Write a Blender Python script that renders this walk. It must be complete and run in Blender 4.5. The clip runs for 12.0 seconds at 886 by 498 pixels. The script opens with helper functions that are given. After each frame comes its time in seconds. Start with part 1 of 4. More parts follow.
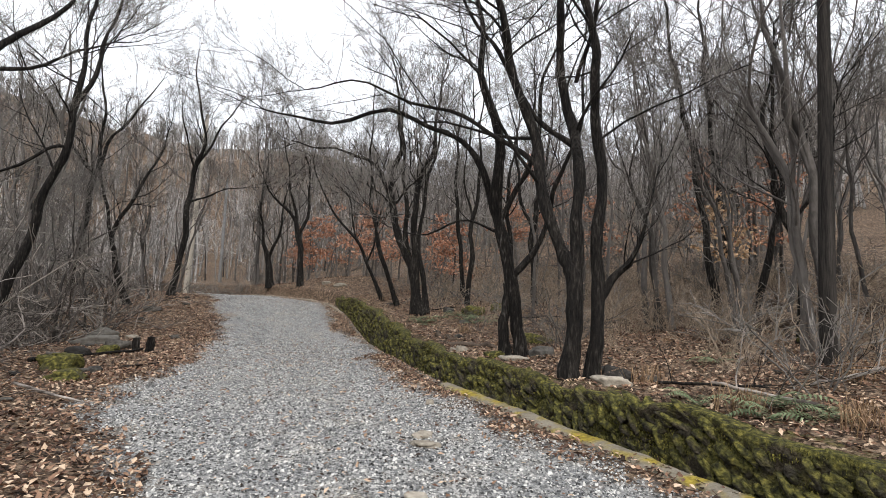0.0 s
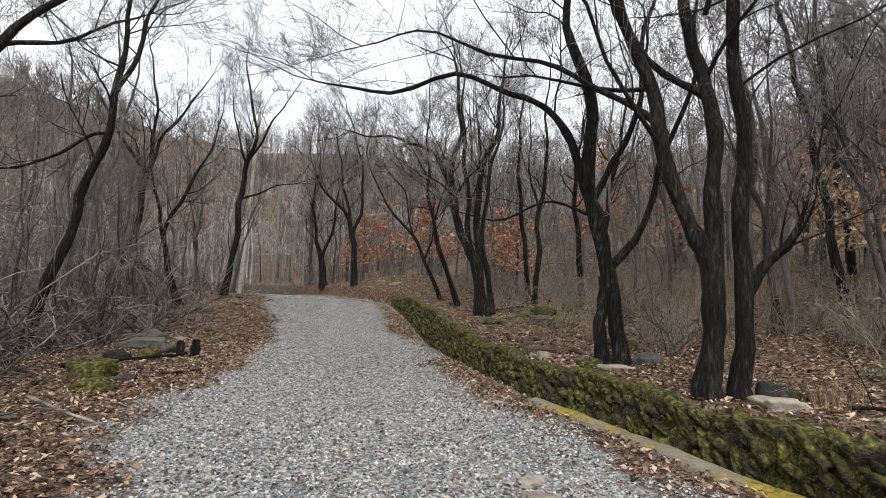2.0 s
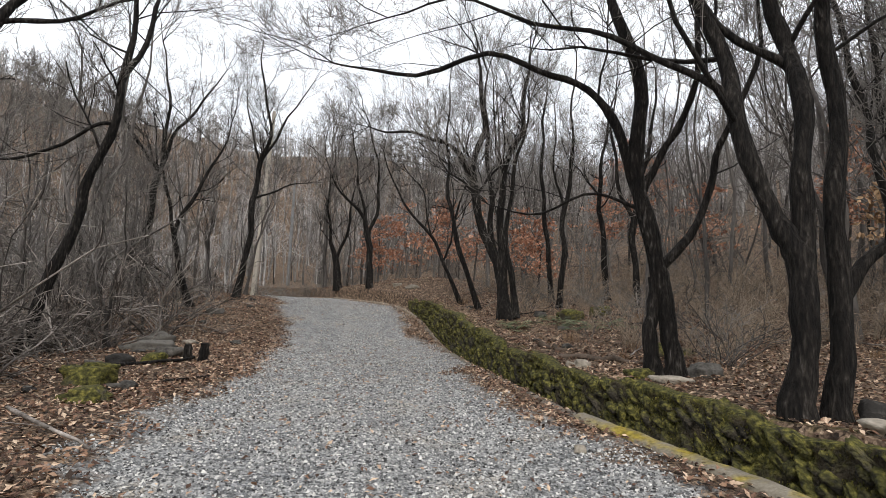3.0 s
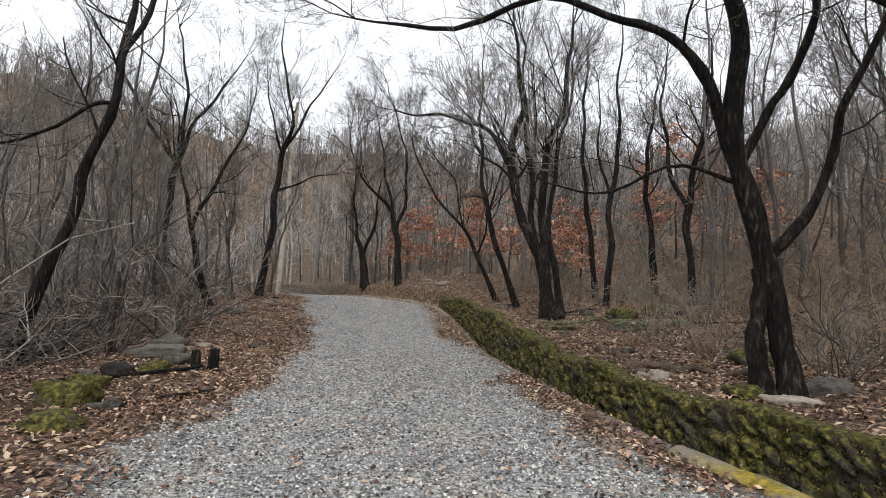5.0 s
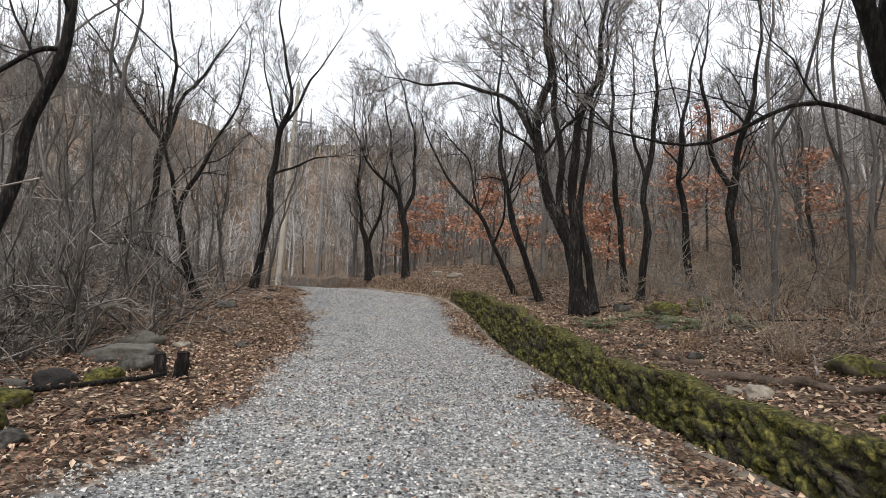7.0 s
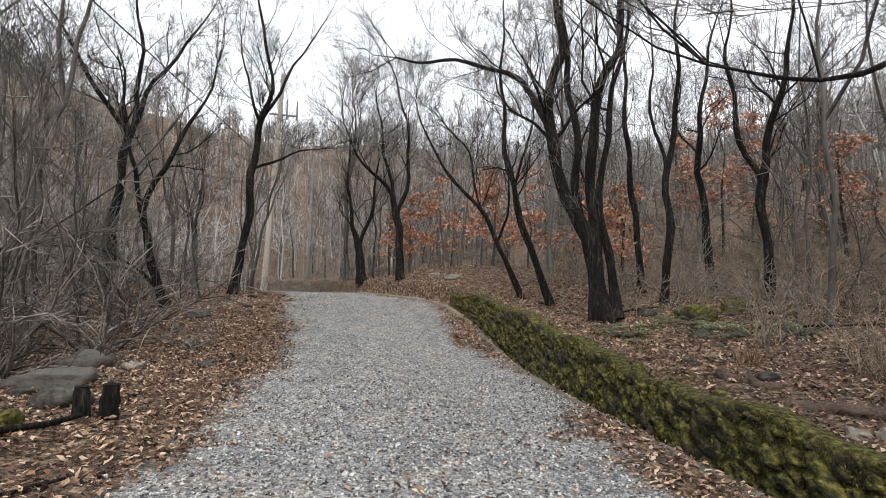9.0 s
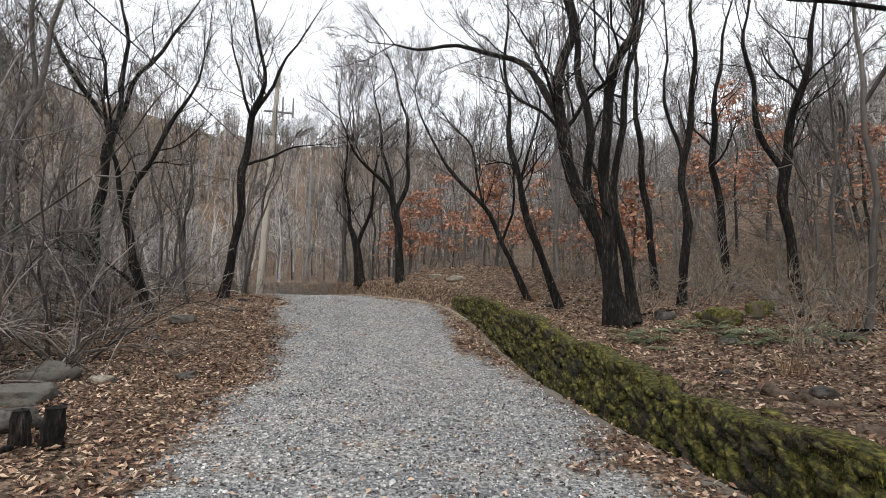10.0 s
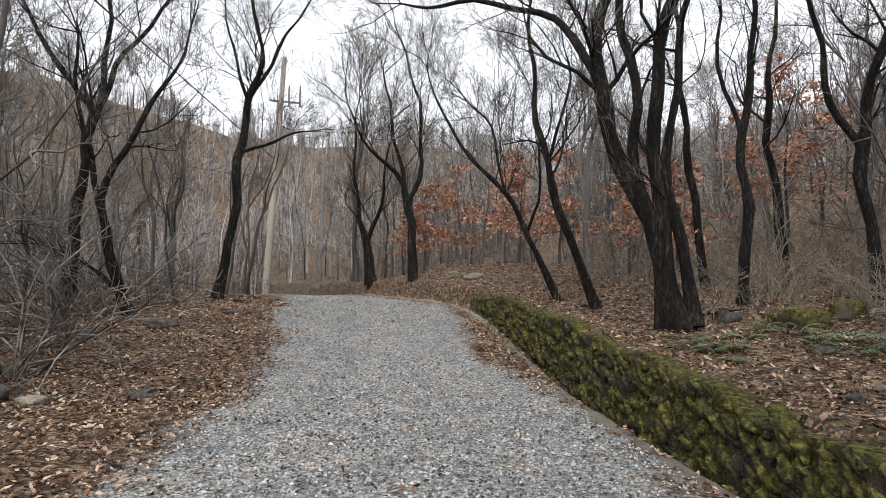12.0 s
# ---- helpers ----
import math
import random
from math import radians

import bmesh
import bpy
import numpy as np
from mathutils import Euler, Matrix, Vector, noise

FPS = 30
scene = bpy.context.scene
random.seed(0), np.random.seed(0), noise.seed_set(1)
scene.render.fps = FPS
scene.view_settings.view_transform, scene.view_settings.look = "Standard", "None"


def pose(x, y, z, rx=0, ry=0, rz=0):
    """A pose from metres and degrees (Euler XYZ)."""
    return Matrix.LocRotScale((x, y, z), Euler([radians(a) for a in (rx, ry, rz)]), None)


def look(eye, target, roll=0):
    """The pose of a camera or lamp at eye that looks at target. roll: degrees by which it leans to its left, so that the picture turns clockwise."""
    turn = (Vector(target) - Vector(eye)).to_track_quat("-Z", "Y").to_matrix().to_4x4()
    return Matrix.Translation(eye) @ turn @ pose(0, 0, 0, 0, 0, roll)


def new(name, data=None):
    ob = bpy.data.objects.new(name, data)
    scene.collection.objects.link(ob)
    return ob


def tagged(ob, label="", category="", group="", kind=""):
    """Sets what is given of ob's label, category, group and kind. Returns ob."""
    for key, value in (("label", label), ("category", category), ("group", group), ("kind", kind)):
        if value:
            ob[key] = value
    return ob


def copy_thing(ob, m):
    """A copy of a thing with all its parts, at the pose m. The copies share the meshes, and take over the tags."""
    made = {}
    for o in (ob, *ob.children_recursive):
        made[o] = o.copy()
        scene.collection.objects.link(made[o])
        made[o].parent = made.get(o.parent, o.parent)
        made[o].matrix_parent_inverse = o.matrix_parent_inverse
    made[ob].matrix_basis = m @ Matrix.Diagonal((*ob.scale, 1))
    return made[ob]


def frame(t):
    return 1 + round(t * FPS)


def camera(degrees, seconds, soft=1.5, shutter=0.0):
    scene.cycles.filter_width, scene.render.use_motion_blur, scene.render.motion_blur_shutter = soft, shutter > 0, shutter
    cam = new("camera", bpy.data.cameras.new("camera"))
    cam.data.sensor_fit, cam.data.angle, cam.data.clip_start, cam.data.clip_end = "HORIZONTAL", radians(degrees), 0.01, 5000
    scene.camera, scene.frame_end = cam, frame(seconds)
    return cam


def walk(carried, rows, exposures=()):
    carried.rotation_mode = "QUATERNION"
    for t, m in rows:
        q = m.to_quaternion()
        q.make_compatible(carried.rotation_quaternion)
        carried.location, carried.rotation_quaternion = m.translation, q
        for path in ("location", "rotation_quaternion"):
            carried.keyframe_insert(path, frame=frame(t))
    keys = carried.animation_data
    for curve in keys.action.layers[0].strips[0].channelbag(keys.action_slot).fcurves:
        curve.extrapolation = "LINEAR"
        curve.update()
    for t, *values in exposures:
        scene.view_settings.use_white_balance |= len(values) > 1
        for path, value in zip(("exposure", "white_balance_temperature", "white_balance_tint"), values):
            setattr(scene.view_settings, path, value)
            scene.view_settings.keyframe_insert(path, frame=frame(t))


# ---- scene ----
cam = camera(78.4, 12.0, soft=0.75)
PATH = [
    (0, (0.952, 1.448, 1.418), (0.58, 3.404, 1.608), 2.2),
    (0.5, (0.773, 1.805, 1.419), (0.349, 3.75, 1.612), 2.1),
    (1, (0.605, 2.206, 1.375), (0.13, 4.138, 1.572), 2.0),
    (1.5, (0.418, 2.566, 1.34), (-0.096, 4.49, 1.536), 1.9),
    (2, (0.175, 2.925, 1.342), (-0.375, 4.839, 1.529), 2.0),
    (2.5, (-0.04, 3.284, 1.322), (-0.614, 5.191, 1.514), 2.4),
    (3, (-0.31, 3.64, 1.296), (-0.903, 5.539, 1.497), 2.4),
    (3.2, (-0.403, 3.791, 1.301), (-1.009, 5.686, 1.506), 2.4),
    (4.8, (-0.896, 4.733, 1.329), (-1.575, 6.604, 1.521), 2.1),
    (5, (-0.969, 4.924, 1.331), (-1.654, 6.794, 1.515), 2.1),
    (5.5, (-1.145, 5.321, 1.313), (-1.84, 7.188, 1.487), 2.2),
    (6, (-1.374, 5.738, 1.33), (-2.079, 7.602, 1.498), 2.2),
    (6.5, (-1.566, 6.136, 1.313), (-2.276, 7.999, 1.473), 2.2),
    (7, (-1.817, 6.52, 1.292), (-2.519, 8.386, 1.454), 2.3),
    (7.2, (-1.904, 6.655, 1.315), (-2.606, 8.521, 1.478), 2.4),
    (8.8, (-2.426, 7.832, 1.385), (-3.109, 9.704, 1.547), 1.5),
    (9, (-2.501, 8.001, 1.367), (-3.182, 9.874, 1.534), 1.5),
    (9.5, (-2.641, 8.359, 1.39), (-3.319, 10.233, 1.557), 1.4),
    (10, (-2.793, 8.779, 1.404), (-3.478, 10.65, 1.575), 1.2),
    (10.5, (-2.891, 9.189, 1.384), (-3.591, 11.055, 1.552), 1.0),
    (11, (-3.043, 9.61, 1.29), (-3.753, 11.472, 1.456), 1.0),
    (11.5, (-3.195, 9.96, 1.353), (-3.929, 11.813, 1.521), 0.9),
    (12, (-3.347, 10.386, 1.373), (-4.094, 12.233, 1.545), 0.9),
]
EXPOSURES = [(0, 0.68), (2, 0.55), (3.2, 0.5), (5, 0.5), (6.2, 0.62), (7, 0.7), (9.5, 0.65), (11, 0.6), (12, 0.64)]
walk(cam, [(t, look(eye, target, roll)) for t, eye, target, roll in PATH], EXPOSURES)

# ---- light: an overcast winter sky ----
world = bpy.data.worlds.new("overcast")
scene.world = world
world.use_nodes = True
wn, wl = world.node_tree.nodes, world.node_tree.links
sky = wn.new("ShaderNodeTexSky")
sky.sky_type, sky.sun_disc = "NISHITA", False
sky.sun_elevation, sky.sun_rotation = radians(45), radians(166)
sky.air_density, sky.dust_density = 1.0, 6.0
bg = wn["Background"]
bg.inputs["Strength"].default_value = 0.12
cloud = wn.new("ShaderNodeMix")
cloud.data_type = "RGBA"
cloud.inputs[0].default_value = 0.85
cloud.inputs[7].default_value = (8.4, 8.7, 9.2, 1)
wl.new(sky.outputs[0], cloud.inputs[6])
wl.new(cloud.outputs[2], bg.inputs["Color"])
sun = new("sun", bpy.data.lights.new("sun", "SUN"))
sun.data.energy, sun.data.angle, sun.data.color = 1.5, radians(30), (1.0, 0.97, 0.93)
sun.matrix_world = look((10, -32, 42), (0, 8, 0))


# ---- materials ----
def mat(name, stops, scale=8.0, rough=0.85, bump=0.4, bump_scale=40.0, fine=0.35, stretch=(1, 1, 1), vary=0.0, moss=None, island=False, deep=0.02):
    """Two scales of noise through a colour ramp; bump; random tint per object or per island; moss on what faces up."""
    m = bpy.data.materials.new(name)
    m.use_nodes = True
    n, l = m.node_tree.nodes, m.node_tree.links
    p = n["Principled BSDF"]
    p.inputs["Roughness"].default_value = rough
    p.inputs["Specular IOR Level"].default_value = 0.25
    tc, mp = n.new("ShaderNodeTexCoord"), n.new("ShaderNodeMapping")
    mp.inputs["Scale"].default_value = stretch
    l.new(tc.outputs["Object"], mp.inputs[0])
    big, small = n.new("ShaderNodeTexNoise"), n.new("ShaderNodeTexNoise")
    big.inputs["Scale"].default_value, small.inputs["Scale"].default_value = scale, bump_scale
    big.inputs["Detail"].default_value, small.inputs["Detail"].default_value = 5, 6
    l.new(mp.outputs[0], big.inputs[0]), l.new(mp.outputs[0], small.inputs[0])
    mix = n.new("ShaderNodeMix")
    mix.inputs[0].default_value = fine
    l.new(big.outputs[0], mix.inputs[2]), l.new(small.outputs[0], mix.inputs[3])
    fac = mix.outputs[0]
    if vary or island:
        src = n.new("ShaderNodeNewGeometry") if island else n.new("ShaderNodeObjectInfo")
        add = n.new("ShaderNodeMath")
        add.operation = "MULTIPLY_ADD"
        l.new(src.outputs["Random Per Island" if island else "Random"], add.inputs[0])
        add.inputs[1].default_value = vary
        sub = n.new("ShaderNodeMath")
        sub.operation = "SUBTRACT"
        sub.inputs[1].default_value = vary / 2
        l.new(fac, sub.inputs[0]), l.new(sub.outputs[0], add.inputs[2])
        fac = add.outputs[0]
    ramp = n.new("ShaderNodeValToRGB")
    e = ramp.color_ramp.elements
    for i, (pos, c) in enumerate(stops):
        el = e[i] if i < 2 else e.new(pos)
        el.position, el.color = pos, (*c, 1)
    l.new(fac, ramp.inputs[0])
    colour = ramp.outputs[0]
    if moss:
        amount, tint, bias = moss
        geo, sep = n.new("ShaderNodeNewGeometry"), n.new("ShaderNodeSeparateXYZ")
        l.new(geo.outputs["Normal"], sep.inputs[0])
        mn = n.new("ShaderNodeTexNoise")
        mn.inputs["Scale"].default_value, mn.inputs["Detail"].default_value = 3.0, 6
        l.new(geo.outputs["Position"], mn.inputs[0])
        ma = n.new("ShaderNodeMath")
        ma.operation = "MULTIPLY_ADD"
        ma.inputs[1].default_value = bias
        l.new(sep.outputs[2], ma.inputs[0]), l.new(mn.outputs[0], ma.inputs[2])
        cut = n.new("ShaderNodeMapRange")
        cut.inputs[1].default_value, cut.inputs[2].default_value = 0.62 - amount, 0.78 - amount
        l.new(ma.outputs[0], cut.inputs[0])
        mr = n.new("ShaderNodeValToRGB")
        for i, (pos, c) in enumerate(tint):
            el = mr.color_ramp.elements[i] if i < 2 else mr.color_ramp.elements.new(pos)
            el.position, el.color = pos, (*c, 1)
        m2 = n.new("ShaderNodeTexNoise")
        m2.inputs["Scale"].default_value, m2.inputs["Detail"].default_value = 20, 8
        l.new(geo.outputs["Position"], m2.inputs[0]), l.new(m2.outputs[0], mr.inputs[0])
        mm = n.new("ShaderNodeMix")
        mm.data_type = "RGBA"
        l.new(cut.outputs[0], mm.inputs[0]), l.new(colour, mm.inputs[6]), l.new(mr.outputs[0], mm.inputs[7])
        colour = mm.outputs[2]
    l.new(colour, p.inputs["Base Color"])
    if bump:
        b = n.new("ShaderNodeBump")
        b.inputs["Strength"].default_value, b.inputs["Distance"].default_value = bump, deep
        l.new(small.outputs[0], b.inputs["Height"]), l.new(b.outputs[0], p.inputs["Normal"])
    return m


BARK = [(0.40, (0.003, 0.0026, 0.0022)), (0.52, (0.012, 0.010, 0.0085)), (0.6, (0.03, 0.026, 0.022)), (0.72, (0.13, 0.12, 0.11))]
MOSS = [(0.32, (0.013, 0.013, 0.005)), (0.46, (0.052, 0.05, 0.014)), (0.56, (0.1, 0.092, 0.023)), (0.7, (0.21, 0.185, 0.045))]
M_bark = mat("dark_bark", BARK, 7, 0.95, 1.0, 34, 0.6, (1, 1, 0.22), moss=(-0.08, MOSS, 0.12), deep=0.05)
# grey bark of the trees further back, lightened to carry some haze
M_bark_far = mat("hazed_grey_bark", [(0.3, (0.035, 0.031, 0.028)), (0.7, (0.15, 0.136, 0.125))], 5, 0.9, 0.5, 30, 0.4, (1, 1, 0.3), vary=0.4)
M_twig = mat("twig_bark", [(0.3, (0.066, 0.06, 0.054)), (0.7, (0.24, 0.22, 0.2))], 3, 0.85, 0, 20, 0.3, vary=0.3)
M_pale = mat("pale_dead_twigs", [(0.32, (0.035, 0.03, 0.026)), (0.5, (0.12, 0.104, 0.092)), (0.72, (0.42, 0.375, 0.335))], 2, 0.85, 0, 20, 0.3, vary=0.3, island=True)
# far slopes: distance haze is put into the colour, paler than the bark
M_wood_hazed = mat("far_wood", [(0.3, (0.1, 0.094, 0.09)), (0.7, (0.46, 0.435, 0.415))], 0.3, 0.9, 0, 4, 0.3, vary=0.5, island=True)
M_leaf = mat("dry_leaves", [(0.2, (0.03, 0.018, 0.012)), (0.4, (0.105, 0.056, 0.038)), (0.62, (0.25, 0.146, 0.092)), (0.85, (0.54, 0.41, 0.295))], 3, 0.7, 0.2, 60, 0.2, vary=0.75, island=True)
M_oak = mat("orange_oak_leaves", [(0.2, (0.2, 0.085, 0.05)), (0.5, (0.38, 0.18, 0.11)), (0.8, (0.56, 0.34, 0.23))], 2, 0.7, 0, 20, 0.2, vary=0.6, island=True)
M_gravel = mat("crushed_gravel", [(0.15, (0.03, 0.03, 0.031)), (0.38, (0.17, 0.172, 0.17)), (0.64, (0.345, 0.343, 0.332)), (0.92, (0.66, 0.645, 0.61))], 20, 0.85, 0.3, 90, 0.3, vary=0.7, island=True)
M_stone = mat("wall_stone", [(0.35, (0.012, 0.011, 0.008)), (0.7, (0.085, 0.072, 0.052))], 5, 0.9, 1.0, 28, 0.5, vary=0.25, moss=(0.2, MOSS, 0.16), deep=0.05)
M_wallmoss = mat("mossy_earth_and_stone", [(0.35, (0.02, 0.017, 0.011)), (0.7, (0.1, 0.08, 0.052))], 6, 0.95, 1.0, 42, 0.5, moss=(0.17, MOSS, 0.2), deep=0.05)
M_rock = mat("grey_fieldstone", [(0.35, (0.022, 0.02, 0.018)), (0.7, (0.13, 0.12, 0.105))], 5, 0.9, 1.0, 22, 0.5, vary=0.45, moss=(-0.2, MOSS, 0.1))
M_palestone = mat("pale_tan_stone", [(0.3, (0.16, 0.14, 0.11)), (0.7, (0.38, 0.34, 0.28))], 6, 0.9, 0.9, 25, 0.5, vary=0.3, moss=(-0.22, MOSS, 0.1))
M_mossrock = mat("moss_covered_stone", [(0.3, (0.06, 0.055, 0.04)), (0.7, (0.16, 0.14, 0.11))], 5, 0.95, 0.9, 45, 0.5, moss=(0.25, MOSS, 0.2))
M_kerb = mat("mossy_concrete", [(0.3, (0.11, 0.095, 0.07)), (0.7, (0.26, 0.23, 0.18))], 4, 0.9, 0.6, 40, 0.5, moss=(0.07, [(0.3, (0.09, 0.075, 0.012)), (0.5, (0.24, 0.18, 0.025)), (0.7, (0.34, 0.27, 0.05))], 0.12))
M_kerb_worn = mat("worn_concrete", [(0.3, (0.07, 0.06, 0.047)), (0.7, (0.2, 0.175, 0.145))], 4, 0.95, 1.0, 30, 0.5, moss=(-0.14, MOSS, 0.1))
M_kerb_pale = mat("pale_worn_concrete", [(0.3, (0.12, 0.1, 0.075)), (0.7, (0.27, 0.23, 0.18))], 4, 0.95, 0.8, 30, 0.5, moss=(-0.16, MOSS, 0.1))
M_conc = mat("pole_concrete", [(0.3, (0.27, 0.24, 0.2)), (0.7, (0.46, 0.42, 0.36))], 3, 0.85, 0.2, 40, 0.4, (1, 1, 0.2))
M_polewood = mat("weathered_pole_wood", [(0.4, (0.006, 0.005, 0.0045)), (0.7, (0.055, 0.048, 0.042))], 4, 0.9, 0.6, 40, 0.5, (3, 3, 0.12))
M_metal = mat("dull_galvanised_metal", [(0.3, (0.1, 0.1, 0.1)), (0.7, (0.22, 0.22, 0.22))], 6, 0.5, 0.1, 40)
M_wire = mat("black_cable", [(0.3, (0.02, 0.02, 0.022)), (0.7, (0.04, 0.04, 0.045))], 6, 0.5, 0.0, 40)
M_grass = mat("dry_straw_grass", [(0.3, (0.11, 0.066, 0.036)), (0.7, (0.33, 0.22, 0.13))], 3, 0.8, 0, 20, 0.3, vary=0.5, island=True)
M_weed = mat("dead_weed_stalks", [(0.3, (0.13, 0.1, 0.075)), (0.7, (0.4, 0.32, 0.24))], 3, 0.8, 0, 20, 0.3, vary=0.5, island=True)
M_fern = mat("green_fern", [(0.3, (0.07, 0.095, 0.045)), (0.7, (0.2, 0.245, 0.135))], 3, 0.7, 0, 20, 0.3, vary=0.4, island=True)


def ground_material():
    """Gravel where the road attribute is high, leaf mould elsewhere, moss by its own attribute; edges broken by noise."""
    m = bpy.data.materials.new("forest_floor_and_gravel")
    m.use_nodes = True
    n, l = m.node_tree.nodes, m.node_tree.links
    p = n["Principled BSDF"]
    p.inputs["Roughness"].default_value = 0.92
    p.inputs["Specular IOR Level"].default_value = 0.2
    geo = n.new("ShaderNodeNewGeometry")

    def vor(scale):
        v = n.new("ShaderNodeTexVoronoi")
        v.inputs["Scale"].default_value = scale
        l.new(geo.outputs["Position"], v.inputs["Vector"])
        return v

    def noi(scale, detail=6):
        v = n.new("ShaderNodeTexNoise")
        v.inputs["Scale"].default_value, v.inputs["Detail"].default_value = scale, detail
        l.new(geo.outputs["Position"], v.inputs["Vector"])
        return v

    def ramp(src, stops):
        r = n.new("ShaderNodeValToRGB")
        for i, (pos, c) in enumerate(stops):
            el = r.color_ramp.elements[i] if i < 2 else r.color_ramp.elements.new(pos)
            el.position, el.color = pos, (*c, 1)
        l.new(src, r.inputs[0])
        return r.outputs[0]

    def blend(f, a, b, kind="MIX"):
        x = n.new("ShaderNodeMix")
        x.data_type, x.blend_type = "RGBA", kind
        if isinstance(f, float):
            x.inputs[0].default_value = f
        else:
            l.new(f, x.inputs[0])
        l.new(a, x.inputs[6]), l.new(b, x.inputs[7])
        return x.outputs[2]

    def grey(socket):
        s = n.new("ShaderNodeSeparateColor")
        l.new(socket, s.inputs[0])
        return s.outputs[0]

    chips, chips2 = vor(34), vor(75)
    g1 = ramp(grey(chips.outputs["Color"]), [(0.0, (0.03, 0.031, 0.034)), (0.5, (0.21, 0.212, 0.208)), (1.0, (0.56, 0.553, 0.53))])
    g2 = ramp(grey(chips2.outputs["Color"]), [(0.0, (0.04, 0.041, 0.044)), (0.6, (0.24, 0.241, 0.235)), (1.0, (0.5, 0.495, 0.475))])
    patch = noi(0.7)
    gravel = blend(patch.outputs[0], g1, g2)
    dust = ramp(noi(1.3, 7).outputs[0], [(0.35, (0.72, 0.73, 0.76)), (0.55, (1.0, 1.0, 1.0)), (0.72, (1.12, 1.02, 0.9))])
    gravel = blend(1.0, gravel, dust, "MULTIPLY")
    lv, lv2 = vor(16), vor(30)
    leaf = [(0.0, (0.012, 0.008, 0.006)), (0.4, (0.062, 0.041, 0.028)), (0.75, (0.175, 0.12, 0.082)), (1.0, (0.42, 0.31, 0.215))]
    litter = blend(noi(2.5).outputs[0], ramp(grey(lv.outputs["Color"]), leaf), ramp(grey(lv2.outputs["Color"]), leaf))
    at = n.new("ShaderNodeAttribute")
    at.attribute_name = "gravel"
    edge = noi(2.2, 8)
    add = n.new("ShaderNodeMath")
    l.new(at.outputs["Fac"], add.inputs[0]), l.new(edge.outputs[0], add.inputs[1])
    cut = n.new("ShaderNodeMapRange")
    cut.inputs[1].default_value, cut.inputs[2].default_value = 0.92, 1.12
    l.new(add.outputs[0], cut.inputs[0])
    colour = blend(cut.outputs[0], litter, gravel)
    am = n.new("ShaderNodeAttribute")
    am.attribute_name = "moss"
    addm = n.new("ShaderNodeMath")
    l.new(am.outputs["Fac"], addm.inputs[0]), l.new(noi(4, 8).outputs[0], addm.inputs[1])
    cutm = n.new("ShaderNodeMapRange")
    cutm.inputs[1].default_value, cutm.inputs[2].default_value = 0.9, 1.2
    l.new(addm.outputs[0], cutm.inputs[0])
    colour = blend(cutm.outputs[0], colour, ramp(noi(12, 8).outputs[0], MOSS))
    l.new(colour, p.inputs["Base Color"])
    b = n.new("ShaderNodeBump")
    b.inputs["Strength"].default_value, b.inputs["Distance"].default_value = 0.8, 0.03
    l.new(chips.outputs["Distance"], b.inputs["Height"]), l.new(b.outputs[0], p.inputs["Normal"])
    return m


M_ground = ground_material()

# ---- the lie of the land: s runs along the road, q to the right of its kerb ----
TURN = radians(34.8)
CS, SN = math.cos(TURN), math.sin(TURN)
KERB = ((-60, 9.0), (-20, 5.6), (0, 5.33), (9, 5.36), (14, 5.95), (19, 6.7), (22, 7.0), (24, 6.95), (25.4, 6.5), (27, 5.75), (28.5, 4.85), (30.5, 4.0), (34, 3.3), (40, 2.6), (60, -4.0), (400, -60.0))
ROAD_Z = ((-60, -0.5), (0, 0.0), (17, 0.0), (19.5, 0.16), (22, 0.62), (25, 1.12), (28.5, 1.33), (32, 1.3), (36, 1.1), (45, 0.5), (60, 0.2), (400, 0.0))
BANK_Z = ((-60, 0.3), (0, 0.36), (12.5, 0.36), (16, 0.58), (18, 0.82), (20, 1.0), (23, 1.25), (25, 1.35), (28, 1.7), (32, 1.8), (45, 2.0), (400, 2.0))


def knots(table, s):
    xs, ys = zip(*table)
    w = 0.9
    return (np.interp(np.asarray(s, float) - w, xs, ys) + np.interp(np.asarray(s, float), xs, ys) * 2 + np.interp(np.asarray(s, float) + w, xs, ys)) / 4


def smooth(v, a, b):
    t = np.clip((np.asarray(v, float) - a) / (b - a), 0, 1)
    return t * t * (3 - 2 * t)


def plan(s, q):
    """World x, y of a place on the road's own grid."""
    p = knots(KERB, s) + q
    return -SN * np.asarray(s, float) + CS * p, CS * np.asarray(s, float) + SN * p


def road_place(x, y):
    s = -SN * np.asarray(x, float) + CS * np.asarray(y, float)
    return s, CS * np.asarray(x, float) + SN * np.asarray(y, float) - knots(KERB, s)


def wave(x, y, k, seed):
    """Smooth unevenness out of a few sines."""
    r = np.random.RandomState(seed)
    v = 0
    for i in range(7):
        a, f, ph = r.rand() * 6.28, k * (0.6 + 1.1 * r.rand()), r.rand() * 6.28
        v = v + np.sin((np.cos(a) * x + np.sin(a) * y) * f + ph)
    return v / 4


